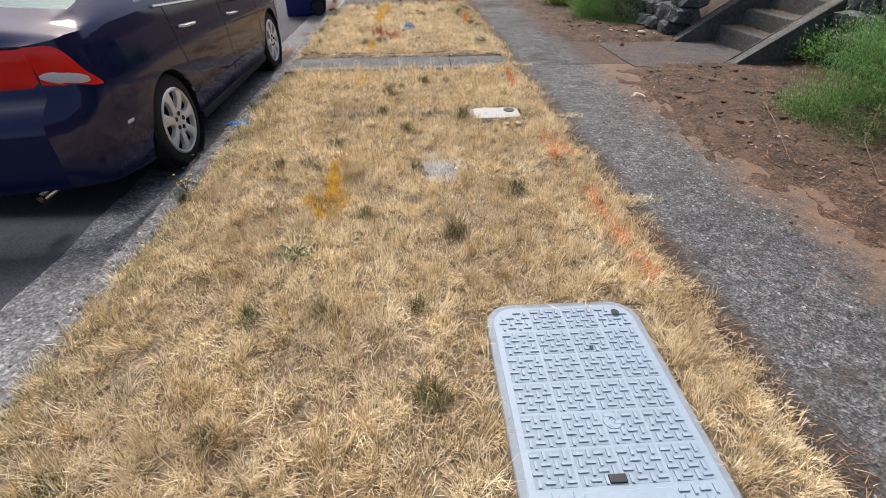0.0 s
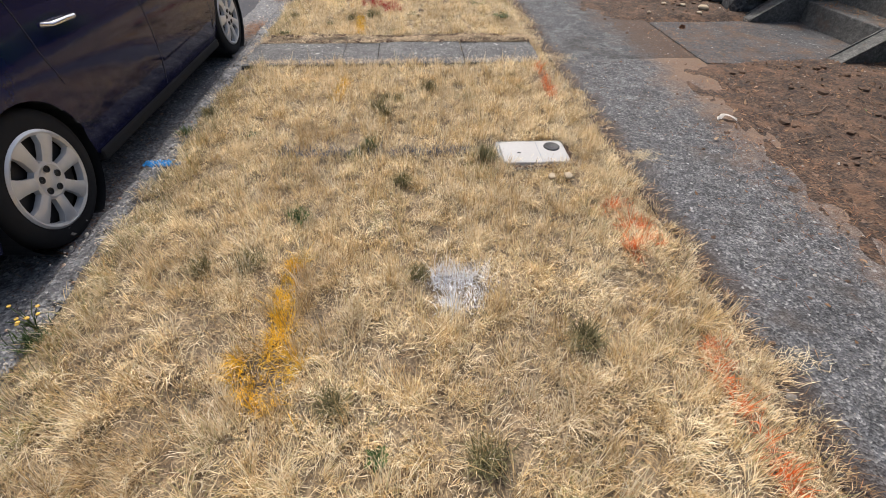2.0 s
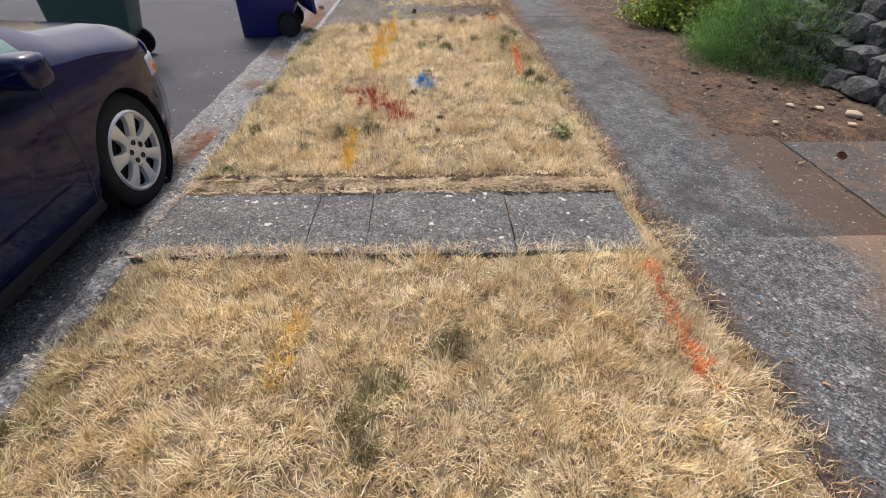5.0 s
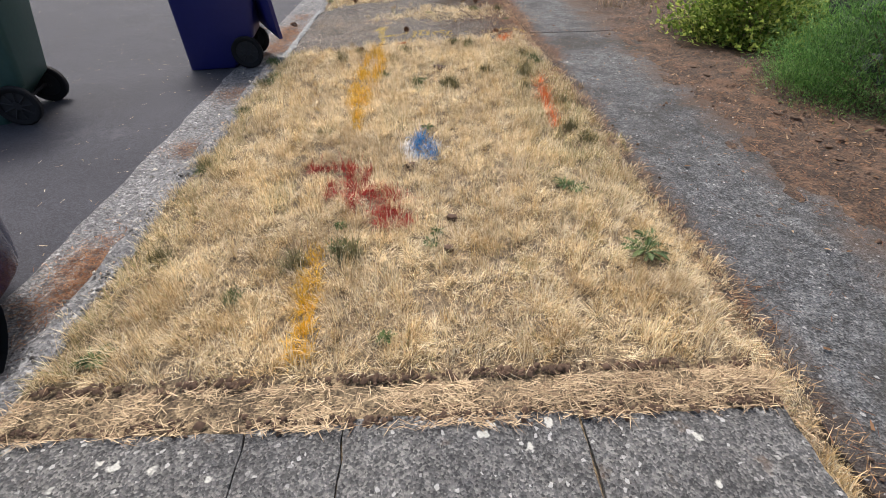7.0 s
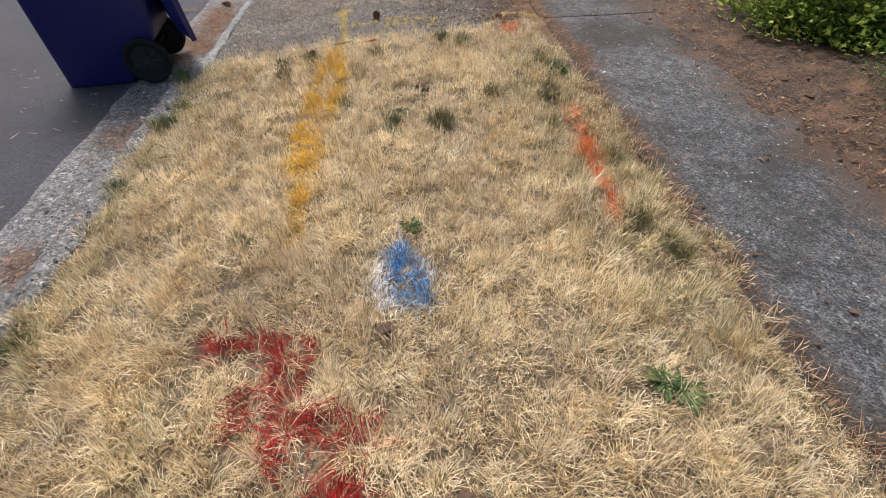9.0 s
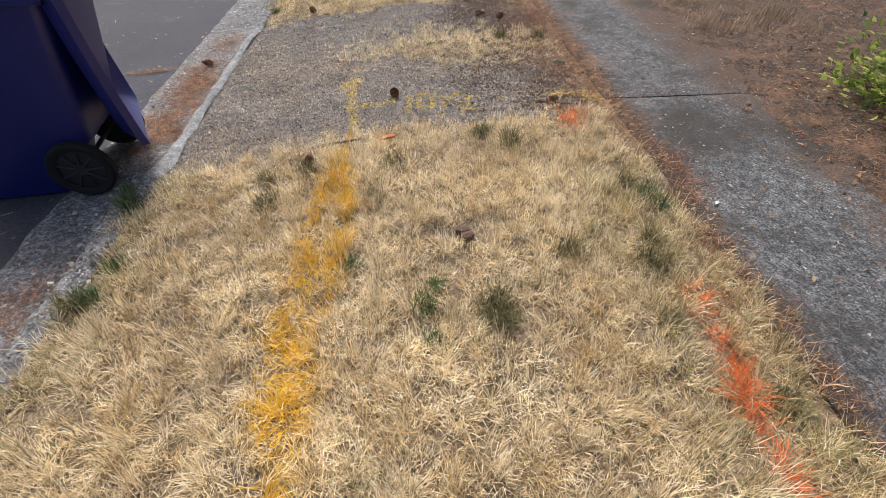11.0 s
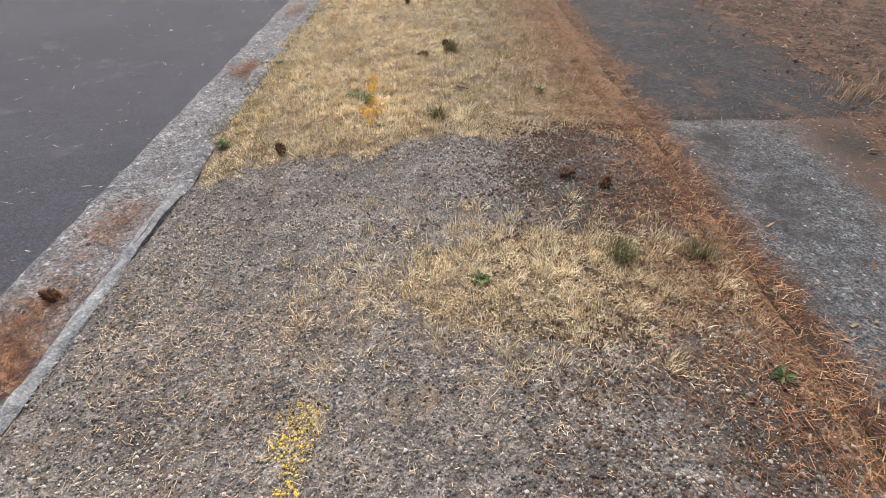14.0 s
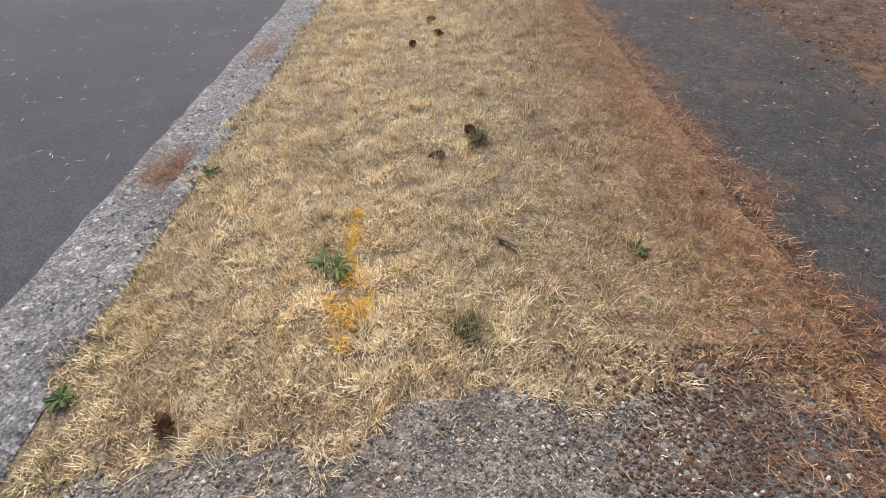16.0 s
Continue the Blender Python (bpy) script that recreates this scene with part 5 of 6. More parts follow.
def rear_lens(name, xa, xb, za, zb, material, side, depth=0.012):
    bm = bmesh.new()
    s = SEC[0]
    zz, yy = [p[2] for p in s[:SIDE_N + GLASS_N]], [p[1] for p in s[:SIDE_N + GLASS_N]]
    xs_ = [p[0] for p in s[:SIDE_N + GLASS_N]]
    rows = []
    for i in range(9):
        x = xa + (xb - xa) * i / 8
        row = []
        for k in range(7):
            z = za + (zb - za) * k / 6
            f = 1 - min(1, x / float(np.interp(z, zz, xs_)))
            y = float(np.interp(z, zz, yy)) - 0.075 * (1 - (1 - f) ** 2.2)
            row.append(bm.verts.new((side * x, y - (depth if 0 < i < 8 and 0 < k < 6 else -0.004), z)))
        rows.append(row)
    for a, b in zip(rows, rows[1:]):
        for k in range(6):
            bm.faces.new((a[k], b[k], b[k + 1], a[k + 1]))
    bmesh.ops.recalc_face_normals(bm, faces=bm.faces)
    return smooth(part(name, bm, material, car, "red tail lamp lens" if material == M_RED else "clear reversing lens"), 60)


for side in (1, -1):
    lamp = patch("tail_lamp", -2.28, -1.92, lambda y: 0.79 - 0.05 * (y + 2.28) / 0.36, lambda y: 0.965 - 0.22 * max(0, (y + 2.14) / 0.22) ** 1.15, M_RED, side)
    tagged(lamp, "red wraparound tail lamp")
    rear_lens("tail_lamp", 0.3, 0.635, 0.77, 0.965, M_RED, side)
    tagged(patch("reversing_lens", -2.27, -2.0, lambda y: 0.775 - 0.05 * (y + 2.28) / 0.36 + 0.02 + 0.03 * (1 - math.sqrt(max(0, 1 - ((y + 2.135) / 0.137) ** 2))), lambda y: 0.86 - 0.05 * (y + 2.28) / 0.36 - 0.03 * (1 - math.sqrt(max(0, 1 - ((y + 2.135) / 0.137) ** 2))), M_CLEAR, side, 0.012, 12, 5), "clear reversing lens")
    patch("side_marker", -1.9, -1.83, lambda y: 0.495, lambda y: 0.52, M_CLEAR, side, 0.004, 4, 3)
    head_lamp = patch("head_lamp", 1.76, 2.0, lambda y: 0.59 + 0.1 * max(0, 1.87 - y), lambda y: min(0.72, belt_z(y) - 0.02), M_CLEAR, side)
    tagged(head_lamp, "clear headlamp")
    tagged(patch("turn_lens", 1.8, 1.94, lambda y: 0.605, lambda y: 0.675, M_AMBER, side, 0.009, 6, 4), "amber turn lens")
    bm = bmesh.new()
    box(bm, min(side * 0.35, side * 0.66), max(side * 0.35, side * 0.66), 1.72, 1.96, 0.15, 0.24, 0.02)
    part("splash_guard", bm, M_TRIM, car)
bm = bmesh.new()
lathe(bm, [(0.028, 0), (0.028, 0.12), (0.024, 0.12), (0.024, 0.0)], 16, "y")
tail = part("exhaust_pipe", bm, M_CHROME, car)
tail.location = (0.45, -2.29, 0.23)
bm = bmesh.new()
box(bm, -0.26, 0.26, -2.262, -2.245, 0.78, 0.92, 0.01)
part("number_plate", bm, M_LITTER, car, "white plate without characters")


def wheel(side, y):
    w = empty("wheel", 0, 0, 0)
    w.parent = car
    w.location = (side * 0.75, y, TYRE_R)
    w.rotation_euler = (0.35 if y > 0 else 0.1, 0, 0)
    s = side
    bm = bmesh.new()
    lathe(bm, [(0.205, -0.09 * s), (0.3, -0.095 * s), (0.316, -0.075 * s), (0.317, 0.06 * s), (0.308, 0.083 * s), (0.285, 0.096 * s), (0.24, 0.1 * s), (0.208, 0.092 * s), (0.2, 0.07 * s)], 56)
    smooth(part("tyre", bm, M_BLACK, w, "black tyre"), 40)
    bm = bmesh.new()
    lathe(bm, [(0.002, 0.055 * s), (0.2, 0.055 * s)], 40)
    part("brake_backing", bm, M_HOLE, w)
    bm = bmesh.new()
    lathe(bm, [(0.203, 0.075 * s), (0.206, 0.098 * s), (0.196, 0.106 * s), (0.184, 0.1 * s), (0.18, 0.07 * s)], 56)
    lathe(bm, [(0.082, 0.07 * s), (0.08, 0.098 * s), (0.066, 0.103 * s), (0.05, 0.096 * s), (0.03, 0.1 * s), (0.001, 0.102 * s)], 40)
    smooth(part("wheel_cover", bm, M_CAP, w, "silver seven-spoke wheel cover"), 40).scale = (1, 1.1, 1.1)
    for k in range(7):
        a = 2 * math.pi * k / 7
        bm = bmesh.new()
        rows = []
        rad, tan = Vector((0, math.cos(a), math.sin(a))), Vector((0, -math.sin(a), math.cos(a)))
        for rr, hw, h in ((0.06, 0.024, 0.097), (0.1, 0.025, 0.104), (0.145, 0.029, 0.108), (0.19, 0.044, 0.1)):
            rows.append([bm.verts.new(rad * rr + tan * hw * q + Vector((s * (h + hh), 0, 0))) for q, hh in ((-1, -0.03), (-1, -0.004), (-0.55, 0.002), (0.55, 0.002), (1, -0.004), (1, -0.03))])
        for p, q in zip(rows, rows[1:]):
            for j in range(5):
                bm.faces.new((p[j], p[j + 1], q[j + 1], q[j]))
        bmesh.ops.recalc_face_normals(bm, faces=bm.faces)
        smooth(part("spoke", bm, M_CAP, w), 40).scale = (1, 1.1, 1.1)
    for k in range(5):
        a = 2 * math.pi * k / 5
        bm = bmesh.new()
        lathe(bm, [(0.001, 0.1 * s), (0.011, 0.1 * s), (0.012, 0.104 * s), (0.016, 0.104 * s), (0.016, 0.09 * s)], 12)
        part("lug", bm, M_HOLE, w).location = (0.0, 0.052 * math.cos(a), 0.052 * math.sin(a))


for s in (1, -1):
    for a in AXLES:
        wheel(s, a)

# ---- wheeled bins ----


def bin_(x, y, material, label, lid_open, turn=0):
    e = empty("wheeled_bin", x, y, ROAD_Z + 0.012, rz=turn, label=label, category="bin")
    # local x runs to the hinge side, y across; the foot's front edge is at x = 0
    zs = np.linspace(0, 1.02, 12)
    rows = []
    bm = bmesh.new()
    for z in zs:
        t = z / 1.02
        x0 = 0.0 + 0.035 * t
        x1 = float(np.interp(z, [0, 0.1, 0.2, 0.27, 1.02], [0.45, 0.49, 0.6, 0.69, 0.86]))
        y0, y1 = 0.0 - 0.075 * t, 0.44 + 0.075 * t
        rr = 0.045
        ring = []
        for cx, cy, a0 in ((x1 - rr, y0 + rr, -90), (x1 - rr, y1 - rr, 0), (x0 + rr, y1 - rr, 90), (x0 + rr, y0 + rr, 180)):
            for q in range(5):
                a = radians(a0 + 90 * q / 4)
                ring.append(bm.verts.new((cx + rr * math.cos(a), cy + rr * math.sin(a), z)))
        rows.append(ring)
    n = len(rows[0])
    for a, b in zip(rows, rows[1:]):
        for i in range(n):
            bm.faces.new((a[i], a[(i + 1) % n], b[(i + 1) % n], b[i]))
    bm.faces.new(rows[0][::-1])
    smooth(part("body", bm, material, e), 40)
    bm = bmesh.new()
    for z0, d in ((0.985, 0.022), (0.9, 0.012)):
        box(bm, 0.03 - d, 0.845 + d, -0.072 - d, -0.05, z0, z0 + 0.03, 0.006)
        box(bm, 0.03 - d, 0.845 + d, 0.49, 0.512 + d, z0, z0 + 0.03, 0.006)
        box(bm, 0.03 - d, 0.05, -0.072 - d, 0.512 + d, z0, z0 + 0.03, 0.006)
        box(bm, 0.82, 0.845 + d, -0.072 - d, 0.512 + d, z0, z0 + 0.03, 0.006)
    part("rim", bm, material, e)
    bm = bmesh.new()
    tube(bm, [(0.82, 0.02, 0.97), (0.92, 0.02, 0.99), (0.93, 0.06, 0.99), (0.93, 0.38, 0.99), (0.92, 0.42, 0.99), (0.82, 0.42, 0.97)], 0.014, 8)
    part("handle_bar", bm, material, e)
    bm = bmesh.new()
    tube(bm, [(0.6, -0.03, 0.15), (0.6, 0.46, 0.15)], 0.012, 10)
    part("axle", bm, M_BLACK, e)
    for yy, out in ((-0.045, -1), (0.485, 1)):
        w = empty("wheel", 0, 0, 0)
        w.parent = e
        w.location = (0.6, yy, 0.15)
        bm = bmesh.new()
        lathe(bm, [(0.1, -0.02 * out), (0.138, -0.026 * out), (0.148, -0.018 * out), (0.148, 0.018 * out), (0.138, 0.026 * out), (0.118, 0.024 * out), (0.104, 0.012 * out)], 36, "y")
        smooth(part("tyre", bm, M_BLACK, w), 40)
        bm = bmesh.new()
        lathe(bm, [(0.001, 0.016 * out), (0.03, 0.018 * out), (0.035, 0.006 * out), (0.108, 0.004 * out), (0.108, -0.02 * out)], 28, "y")
        part("hub", bm, M_HOLE, w, "dark plastic hub")
        for k in range(9):
            a = math.pi * k / 4.5
            bm = tube(bmesh.new(), [(0.02 * math.cos(a), 0.014 * out, 0.02 * math.sin(a)), (0.104 * math.cos(a), 0.012 * out, 0.104 * math.sin(a))], 0.006, 6)
            part("spoke", bm, M_HOLE, w)
    # lid, a shallow shell; local to the hinge line, it reaches along -x when shut
    bm = bmesh.new()
    nx, ny = 12, 10
    top, low = {}, {}
    for i in range(nx + 1):
        for j in range(ny + 1):
            u, v = i / nx, j / ny
            x_, y_ = -0.84 * u, -0.1 + 0.64 * v
            rim_ = min(u, 1 - u, v, 1 - v)
            z_ = 0.055 * min(1, rim_ / 0.12) ** 0.6 + 0.012 * math.sin(math.pi * u)
            top[i, j] = bm.verts.new((x_, y_, z_))
            low[i, j] = bm.verts.new((x_, y_ * 0.985, z_ - 0.012 if rim_ > 0 else z_ - 0.035))
    for i in range(nx):
        for j in range(ny):
            bm.faces.new((top[i, j], top[i, j + 1], top[i + 1, j + 1], top[i + 1, j]))
            bm.faces.new((low[i, j], low[i + 1, j], low[i + 1, j + 1], low[i, j + 1]))
    ringk = [(i, 0) for i in range(nx)] + [(nx, j) for j in range(ny)] + [(i, ny) for i in range(nx, 0, -1)] + [(0, j) for j in range(ny, 0, -1)]
    for p, q in zip(ringk, ringk[1:] + ringk[:1]):
        bm.faces.new((top[p], top[q], low[q], low[p]))
    bmesh.ops.recalc_face_normals(bm, faces=bm.faces)
    for yy in (0.02, 0.34):
        box(bm, -0.02, 0.03, yy, yy + 0.08, -0.03, 0.03, 0.008)
    lid = smooth(part("lid", bm, material, e, "lid hanging open" if lid_open else "closed lid"), 45)
    if lid_open:
        lid.matrix_basis = pose(0.9, -0.1, 1.1, 0, 0, 20) @ pose(0, 0.1, 0, 0, 267, 0)
    else:
        lid.location = (0.87, 0.0, 1.02)
    return e


bin_(-2.1, 11.06, M_BLUEBIN, "dark blue wheeled recycling bin in the street, lid hanging open", True, 8)
bin_(-3.46, 9.72, M_GREENBIN, "dark green wheeled waste bin standing in the street", False, 12)

# ---- utility boxes in the verge ----
vault = empty("utility_vault", 0.835, 2.215, -0.02, rz=-0.5, label="light grey polymer utility vault cover set flush in the grass", category="utility cover")


def rounded(bm, x0, x1, y0, y1, z0, z1, rad, n=7, bevel=0.004):
    ring = []
    for cx, cy, a0 in ((x1 - rad, y0 + rad, -90), (x1 - rad, y1 - rad, 0), (x0 + rad, y1 - rad, 90), (x0 + rad, y0 + rad, 180)):
        for q in range(n):
            a = radians(a0 + 90 * q / (n - 1))
            ring.append((cx + rad * math.cos(a), cy + rad * math.sin(a)))
    lo = [bm.verts.new((x, y, z0)) for x, y in ring]
    hi = [bm.verts.new((x, y, z1 - bevel)) for x, y in ring]
    cx, cy = (x0 + x1) / 2, (y0 + y1) / 2
    top = [bm.verts.new((x - math.copysign(bevel, x - cx), y - math.copysign(bevel, y - cy), z1)) for x, y in ring]
    m = len(ring)
    for a, b in ((lo, hi), (hi, top)):
        for i in range(m):
            bm.faces.new((a[i], a[(i + 1) % m], b[(i + 1) % m], b[i]))
    bm.faces.new(top)
    return bm


VW, VL = 0.31, 0.455
part("frame", rounded(bmesh.new(), -VW, VW, -VL, VL, -0.12, 0.018, 0.11), M_RIM, vault, "grey polymer rim")
cover = part("cover", rounded(bmesh.new(), -VW + 0.024, VW - 0.024, -VL + 0.024, VL - 0.024, -0.02, 0.022, 0.09), M_BOX, vault, "cover with raised basket-weave tread")
for i in range(4):
    for j in range(7):
        x0, y0 = -0.262 + i * 0.1325, -0.415 + j * 0.1195
        if j == 0 and i in (1, 2):
            continue
        bm = bmesh.new()
        for a in range(4):
            for b in range(4):
                cx, cy = x0 + 0.0165 + a * 0.0305, y0 + 0.0145 + b * 0.0265
                if (abs(cx) > 0.2 and abs(cy) > 0.37) or abs(cx) > 0.262:
                    continue
                if (a + b) % 2:
                    box(bm, cx - 0.0148, cx + 0.0148, cy - 0.0042, cy + 0.0042, 0.021, 0.0275)
                else:
                    box(bm, cx - 0.0042, cx + 0.0042, cy - 0.0128, cy + 0.0128, 0.021, 0.0275)
        part("tread_panel", bm, M_BOX, cover)
        # thin darker sheet below the bar tops, painting the shade between them
        bm = bmesh.new()
        px, py = min(x0 + 0.0615, 0.205), y0 + 0.054
        if not (abs(px) > 0.18 and abs(py) > 0.33):
            box(bm, max(x0 + 0.002, -0.262), min(x0 + 0.124, 0.262), y0, y0 + 0.11, 0.018, 0.0228)
            part("panel_recess_shade", bm, M_RECESS_SHADE, cover)
        else:
            bm.free()
bm = bmesh.new()
rounded(bm, -0.13, 0.13, -0.405, -0.31, 0.02, 0.025, 0.01, 4, 0.002)
part("name_plate", bm, M_BOX, cover, "smooth raised plate")
for x, y, rr in ((0.215, 0.375, 0.014), (0.06, 0.2, 0.007)):
    bm = bmesh.new()
    lathe(bm, [(0.001, 0.0235), (rr, 0.0235), (rr * 1.15, 0.0225)], 18, "z")
    part("bolt_hole", bm, M_HOLE, cover).location = (x, y, 0.0075)
bm = bmesh.new()
box(bm, -0.045, 0.005, -0.292, -0.268, 0.02, 0.0305, 0.002)
part("pull_slot", bm, M_HOLE, cover)
bm = bmesh.new()
lathe(bm, [(0.03, 0.0228), (0.028, 0.0262), (0.012, 0.0262), (0.01, 0.0228)], 24, "z")
part("boss", bm, M_BOX, cover).location = (0.03, -0.1, 0)

meter = empty("water_meter_box", 0.96, 4.985, -0.02, label="cream meter-box lid with round black reading cap in the grass", category="utility cover")
bm = bmesh.new()
rounded(bm, -0.205, 0.205, -0.15, 0.16, -0.12, 0.0, 0.02)
part("frame", bm, M_CONC, meter, "rough concrete rim")
ml = part("lid", rounded(bmesh.new(), -0.19, 0.19, -0.125, 0.118, -0.02, 0.02, 0.035), M_CREAM, meter, "smooth cream polymer lid")
bm = bmesh.new()
lathe(bm, [(0.001, 0.024), (0.036, 0.024), (0.042, 0.027), (0.047, 0.024), (0.048, 0.019)], 30, "z")
smooth(part("reading_cap", bm, M_HOLE, ml, "round black cap"), 40).location = (0.115, 0.045, 0)
bm = bmesh.new()
box(bm, -0.1, -0.078, -0.02, -0.012, 0.015, 0.0215)
part("pull_hole", bm, M_HOLE, ml)
bm = bmesh.new()
box(bm, 0.028, 0.031, -0.12, 0.11, 0.018, 0.0208)
part("seam", bm, M_RIM, ml)

# ---- weeds ----


def rosette(n, length, wid, seed, name="weed"):
    g = np.random.default_rng(seed)
    bm = bmesh.new()
    for k in range(n):
        a = 2.4 * k + g.normal(0, 0.3)
        L, w, up = length * g.uniform(0.6, 1.15), wid * g.uniform(0.7, 1.2), g.uniform(0.15, 0.9)
        d, s = Vector((math.cos(a), math.sin(a), 0)), Vector((-math.sin(a), math.cos(a), 0))
        prev = None
        for t, ww in ((0, 0.25), (0.3, 0.7), (0.55, 0.75 + 0.25 * (k % 2)), (0.78, 1.0), (1.0, 0.08)):
            c = d * L * t + Vector((0, 0, L * up * (t - 0.75 * t * t) + 0.004))
            cur = (bm.verts.new(c - s * w * ww * 0.5 + Vector((0, 0, 0.003))), bm.verts.new(c), bm.verts.new(c + s * w * ww * 0.5 + Vector((0, 0, 0.003))))
            if prev:
                bm.faces.new((prev[0], prev[1], cur[1], cur[0]))
                bm.faces.new((prev[1], prev[2], cur[2], cur[1]))
            prev = cur
    return bm


W_FLAT = [part("weed", rosette(24, 0.08, 0.017, 91 + i), M_GREEN) for i in range(2)]
W_SMALL = [part("weed", rosette(14, 0.04, 0.013, 95 + i), M_GREEN) for i in range(2)]


def tuft_mesh(n, length, seed, material):
    g = np.random.default_rng(seed)
    rr = g.normal(0, 0.022 if n < 200 else 0.036, (n, 2))
    return blades("weed", rr[:, 0], rr[:, 1], np.zeros(n), g.uniform(0.5, 1.2, n) * length, g.uniform(0.0018, 0.0035, n), g.uniform(0, 6.283, n), g.uniform(0.1, 1.15, n), g.normal(0.4, 0.3, n), material)


W_TUFT = [tuft_mesh(120, 0.065, 101, M_GREEN)]
W_GREY = [tuft_mesh(190, 0.075, 103 + i, M_GREY) for i in range(2)]
WEEDS = [
    (W_FLAT, "green dandelion rosette in the dry grass", [(-0.33, 3.09), (-0.95, 7.35), (1.22, 7.81), (-0.36, 14.47), (-0.31, 14.44), (1.05, 8.37), (1.01, 8.4), (1.27, 7.88)]),
    (W_SMALL, "small green broadleaf weed in the dry grass", [(-0.27, 4.4), (0.08, 7.38), (0.27, 9.18), (0.36, 12.74), (1.29, 12.3), (-0.18, 8.1), (0.29, 8.02), (0.26, 7.93), (0.25, 10.21), (-1.1, 13.93), (-1.07, 15.13), (0.89, 14.53), (-0.71, 5.26), (0.14, 3.28)]),
    (W_TUFT, "tuft of still-green grass in the parched verge", [(-0.44, 2.7), (-0.83, 2.04), (-1.14, 3.77), (-0.29, 4.43), (-1.16, 5.35), (0.02, 5.12), (-0.08, 5.0), (-0.55, 7.62), (-1.12, 9.63), (-1.08, 8.71), (-0.14, 7.9), (-0.09, 10.33), (0.22, 9.95), (1.31, 10.74), (1.27, 10.67), (1.33, 10.62),
                                                                (-1.04, 10.39), (-1.07, 10.23), (0.6, 11.36), (0.73, 11.18), (0.97, 12.9), (0.2, 10.11), (-1.2, 10.86), (-1.15, 10.78), (-1.22, 10.95)]),
    (W_GREY, "olive wiry weed clump in the verge", [(0.46, 3.25), (-0.01, 3.46), (0.29, 2.25), (-0.14, 2.69), (0.26, 2.7), (-0.41, 2.15), (0.87, 3.67), (0.27, 4.01), (-0.44, 4.12), (-0.63, 4.09), (-0.01, 5.05), (0.68, 4.95), (0.08, 5.75), (-1.1, 5.62), (0.08, 5.54), (0.02, 5.64), (0.16, 5.78), (0.67, 5.0),
                                                        (0.2, 4.71), (0.38, 5.94), (-0.35, 7.84), (-0.12, 7.88), (-0.95, 7.88), (1.32, 8.92), (1.23, 9.13), (1.22, 10.8), (-1.06, 8.75), (-1.12, 10.2), (-0.55, 10.94), (-0.43, 9.16), (0.73, 11.25), (0.56, 11.32), (1.18, 10.39), (1.31, 9.64), (1.3, 9.0), (0.48, 10.1),
                                                        (0.49, 10.0), (0.44, 10.05), (-0.51, 10.75), (-0.36, 11.02), (-0.02, 10.76), (0.08, 11.07), (1.14, 10.26), (0.81, 10.34), (1.07, 9.95), (1.27, 12.88), (0.94, 12.87), (0.19, 14.15), (0.29, 15.42)]),
]
for protos, label, places in WEEDS:
    for i, (x, y) in enumerate(places):
        m = pose(x, y, float(verge_z(np.float64(x), np.float64(y))) + 0.01, 0, 0, (i * 77) % 360) @ Matrix.Diagonal((*(r.uniform(0.85, 1.3),) * 3, 1))
        if i < len(protos):
            ob = protos[i]
            ob.matrix_basis = m
            tagged(ob, label, "weed", "weeds in the verge")
        else:
            ob = copy_thing(protos[i % len(protos)], m)
            ob.scale = (r.uniform(0.85, 1.3),) * 3
# yellow-flowered weed at the kerb
fl = empty("flowering_weed", -1.13, 3.82, -0.03, label="thin kerbside weed with small yellow flower heads", category="weed")
g = np.random.default_rng(5)
bm = bmesh.new()
tips = []
for k in range(14):
    a, L = g.uniform(0, 6.283), g.uniform(0.05, 0.11)
    p = (L * 0.5 * math.cos(a), L * 0.5 * math.sin(a), L)
    tube(bm, [(0, 0, 0), (p[0] * 0.4, p[1] * 0.4, L * 0.6), p], 0.0014, 4)
    tips.append(p)
part("stalk_cluster", bm, M_GREEN, fl)
for p in tips[:8]:
    bm = bmesh.new()
    bmesh.ops.create_icosphere(bm, subdivisions=1, radius=0.008, matrix=Matrix.Translation(p) @ Matrix.Diagonal((1, 1, 0.5, 1)))
    part("flower_head", bm, M_YEL, fl, "yellow flower head")

# ---- cones, pebbles, sticks, litter ----


def cone_mesh():
    bm = bmesh.new()
    n = 64
    for k in range(n):
        t = k / n
        a = 2.4 * k
        h = -0.04 + 0.085 * t
        rad = 0.026 * math.sin(math.pi * min(1, 0.16 + 0.84 * t) ** 0.8) + 0.004
        d, s = Vector((math.cos(a), math.sin(a), 0)), Vector((-math.sin(a), math.cos(a), 0))
        b = Vector((0, 0, h))
        v = [bm.verts.new(b + d * rad * 0.2), bm.verts.new(b + d * rad * 0.8 + s * 0.007 + Vector((0, 0, 0.002))), bm.verts.new(b + d * rad * 1.12 + Vector((0, 0, 0.009))), bm.verts.new(b + d * rad * 0.8 - s * 0.007 + Vector((0, 0, 0.002))),
             bm.verts.new(b + d * rad * 0.7 - Vector((0, 0, 0.003)))]
        bm.faces.new((v[0], v[1], v[2], v[3]))
        bm.faces.new((v[1], v[4], v[2]))
        bm.faces.new((v[4], v[3], v[2]))
        bm.faces.new((v[0], v[4], v[1]))
        bm.faces.new((v[0], v[3], v[4]))
    return bm


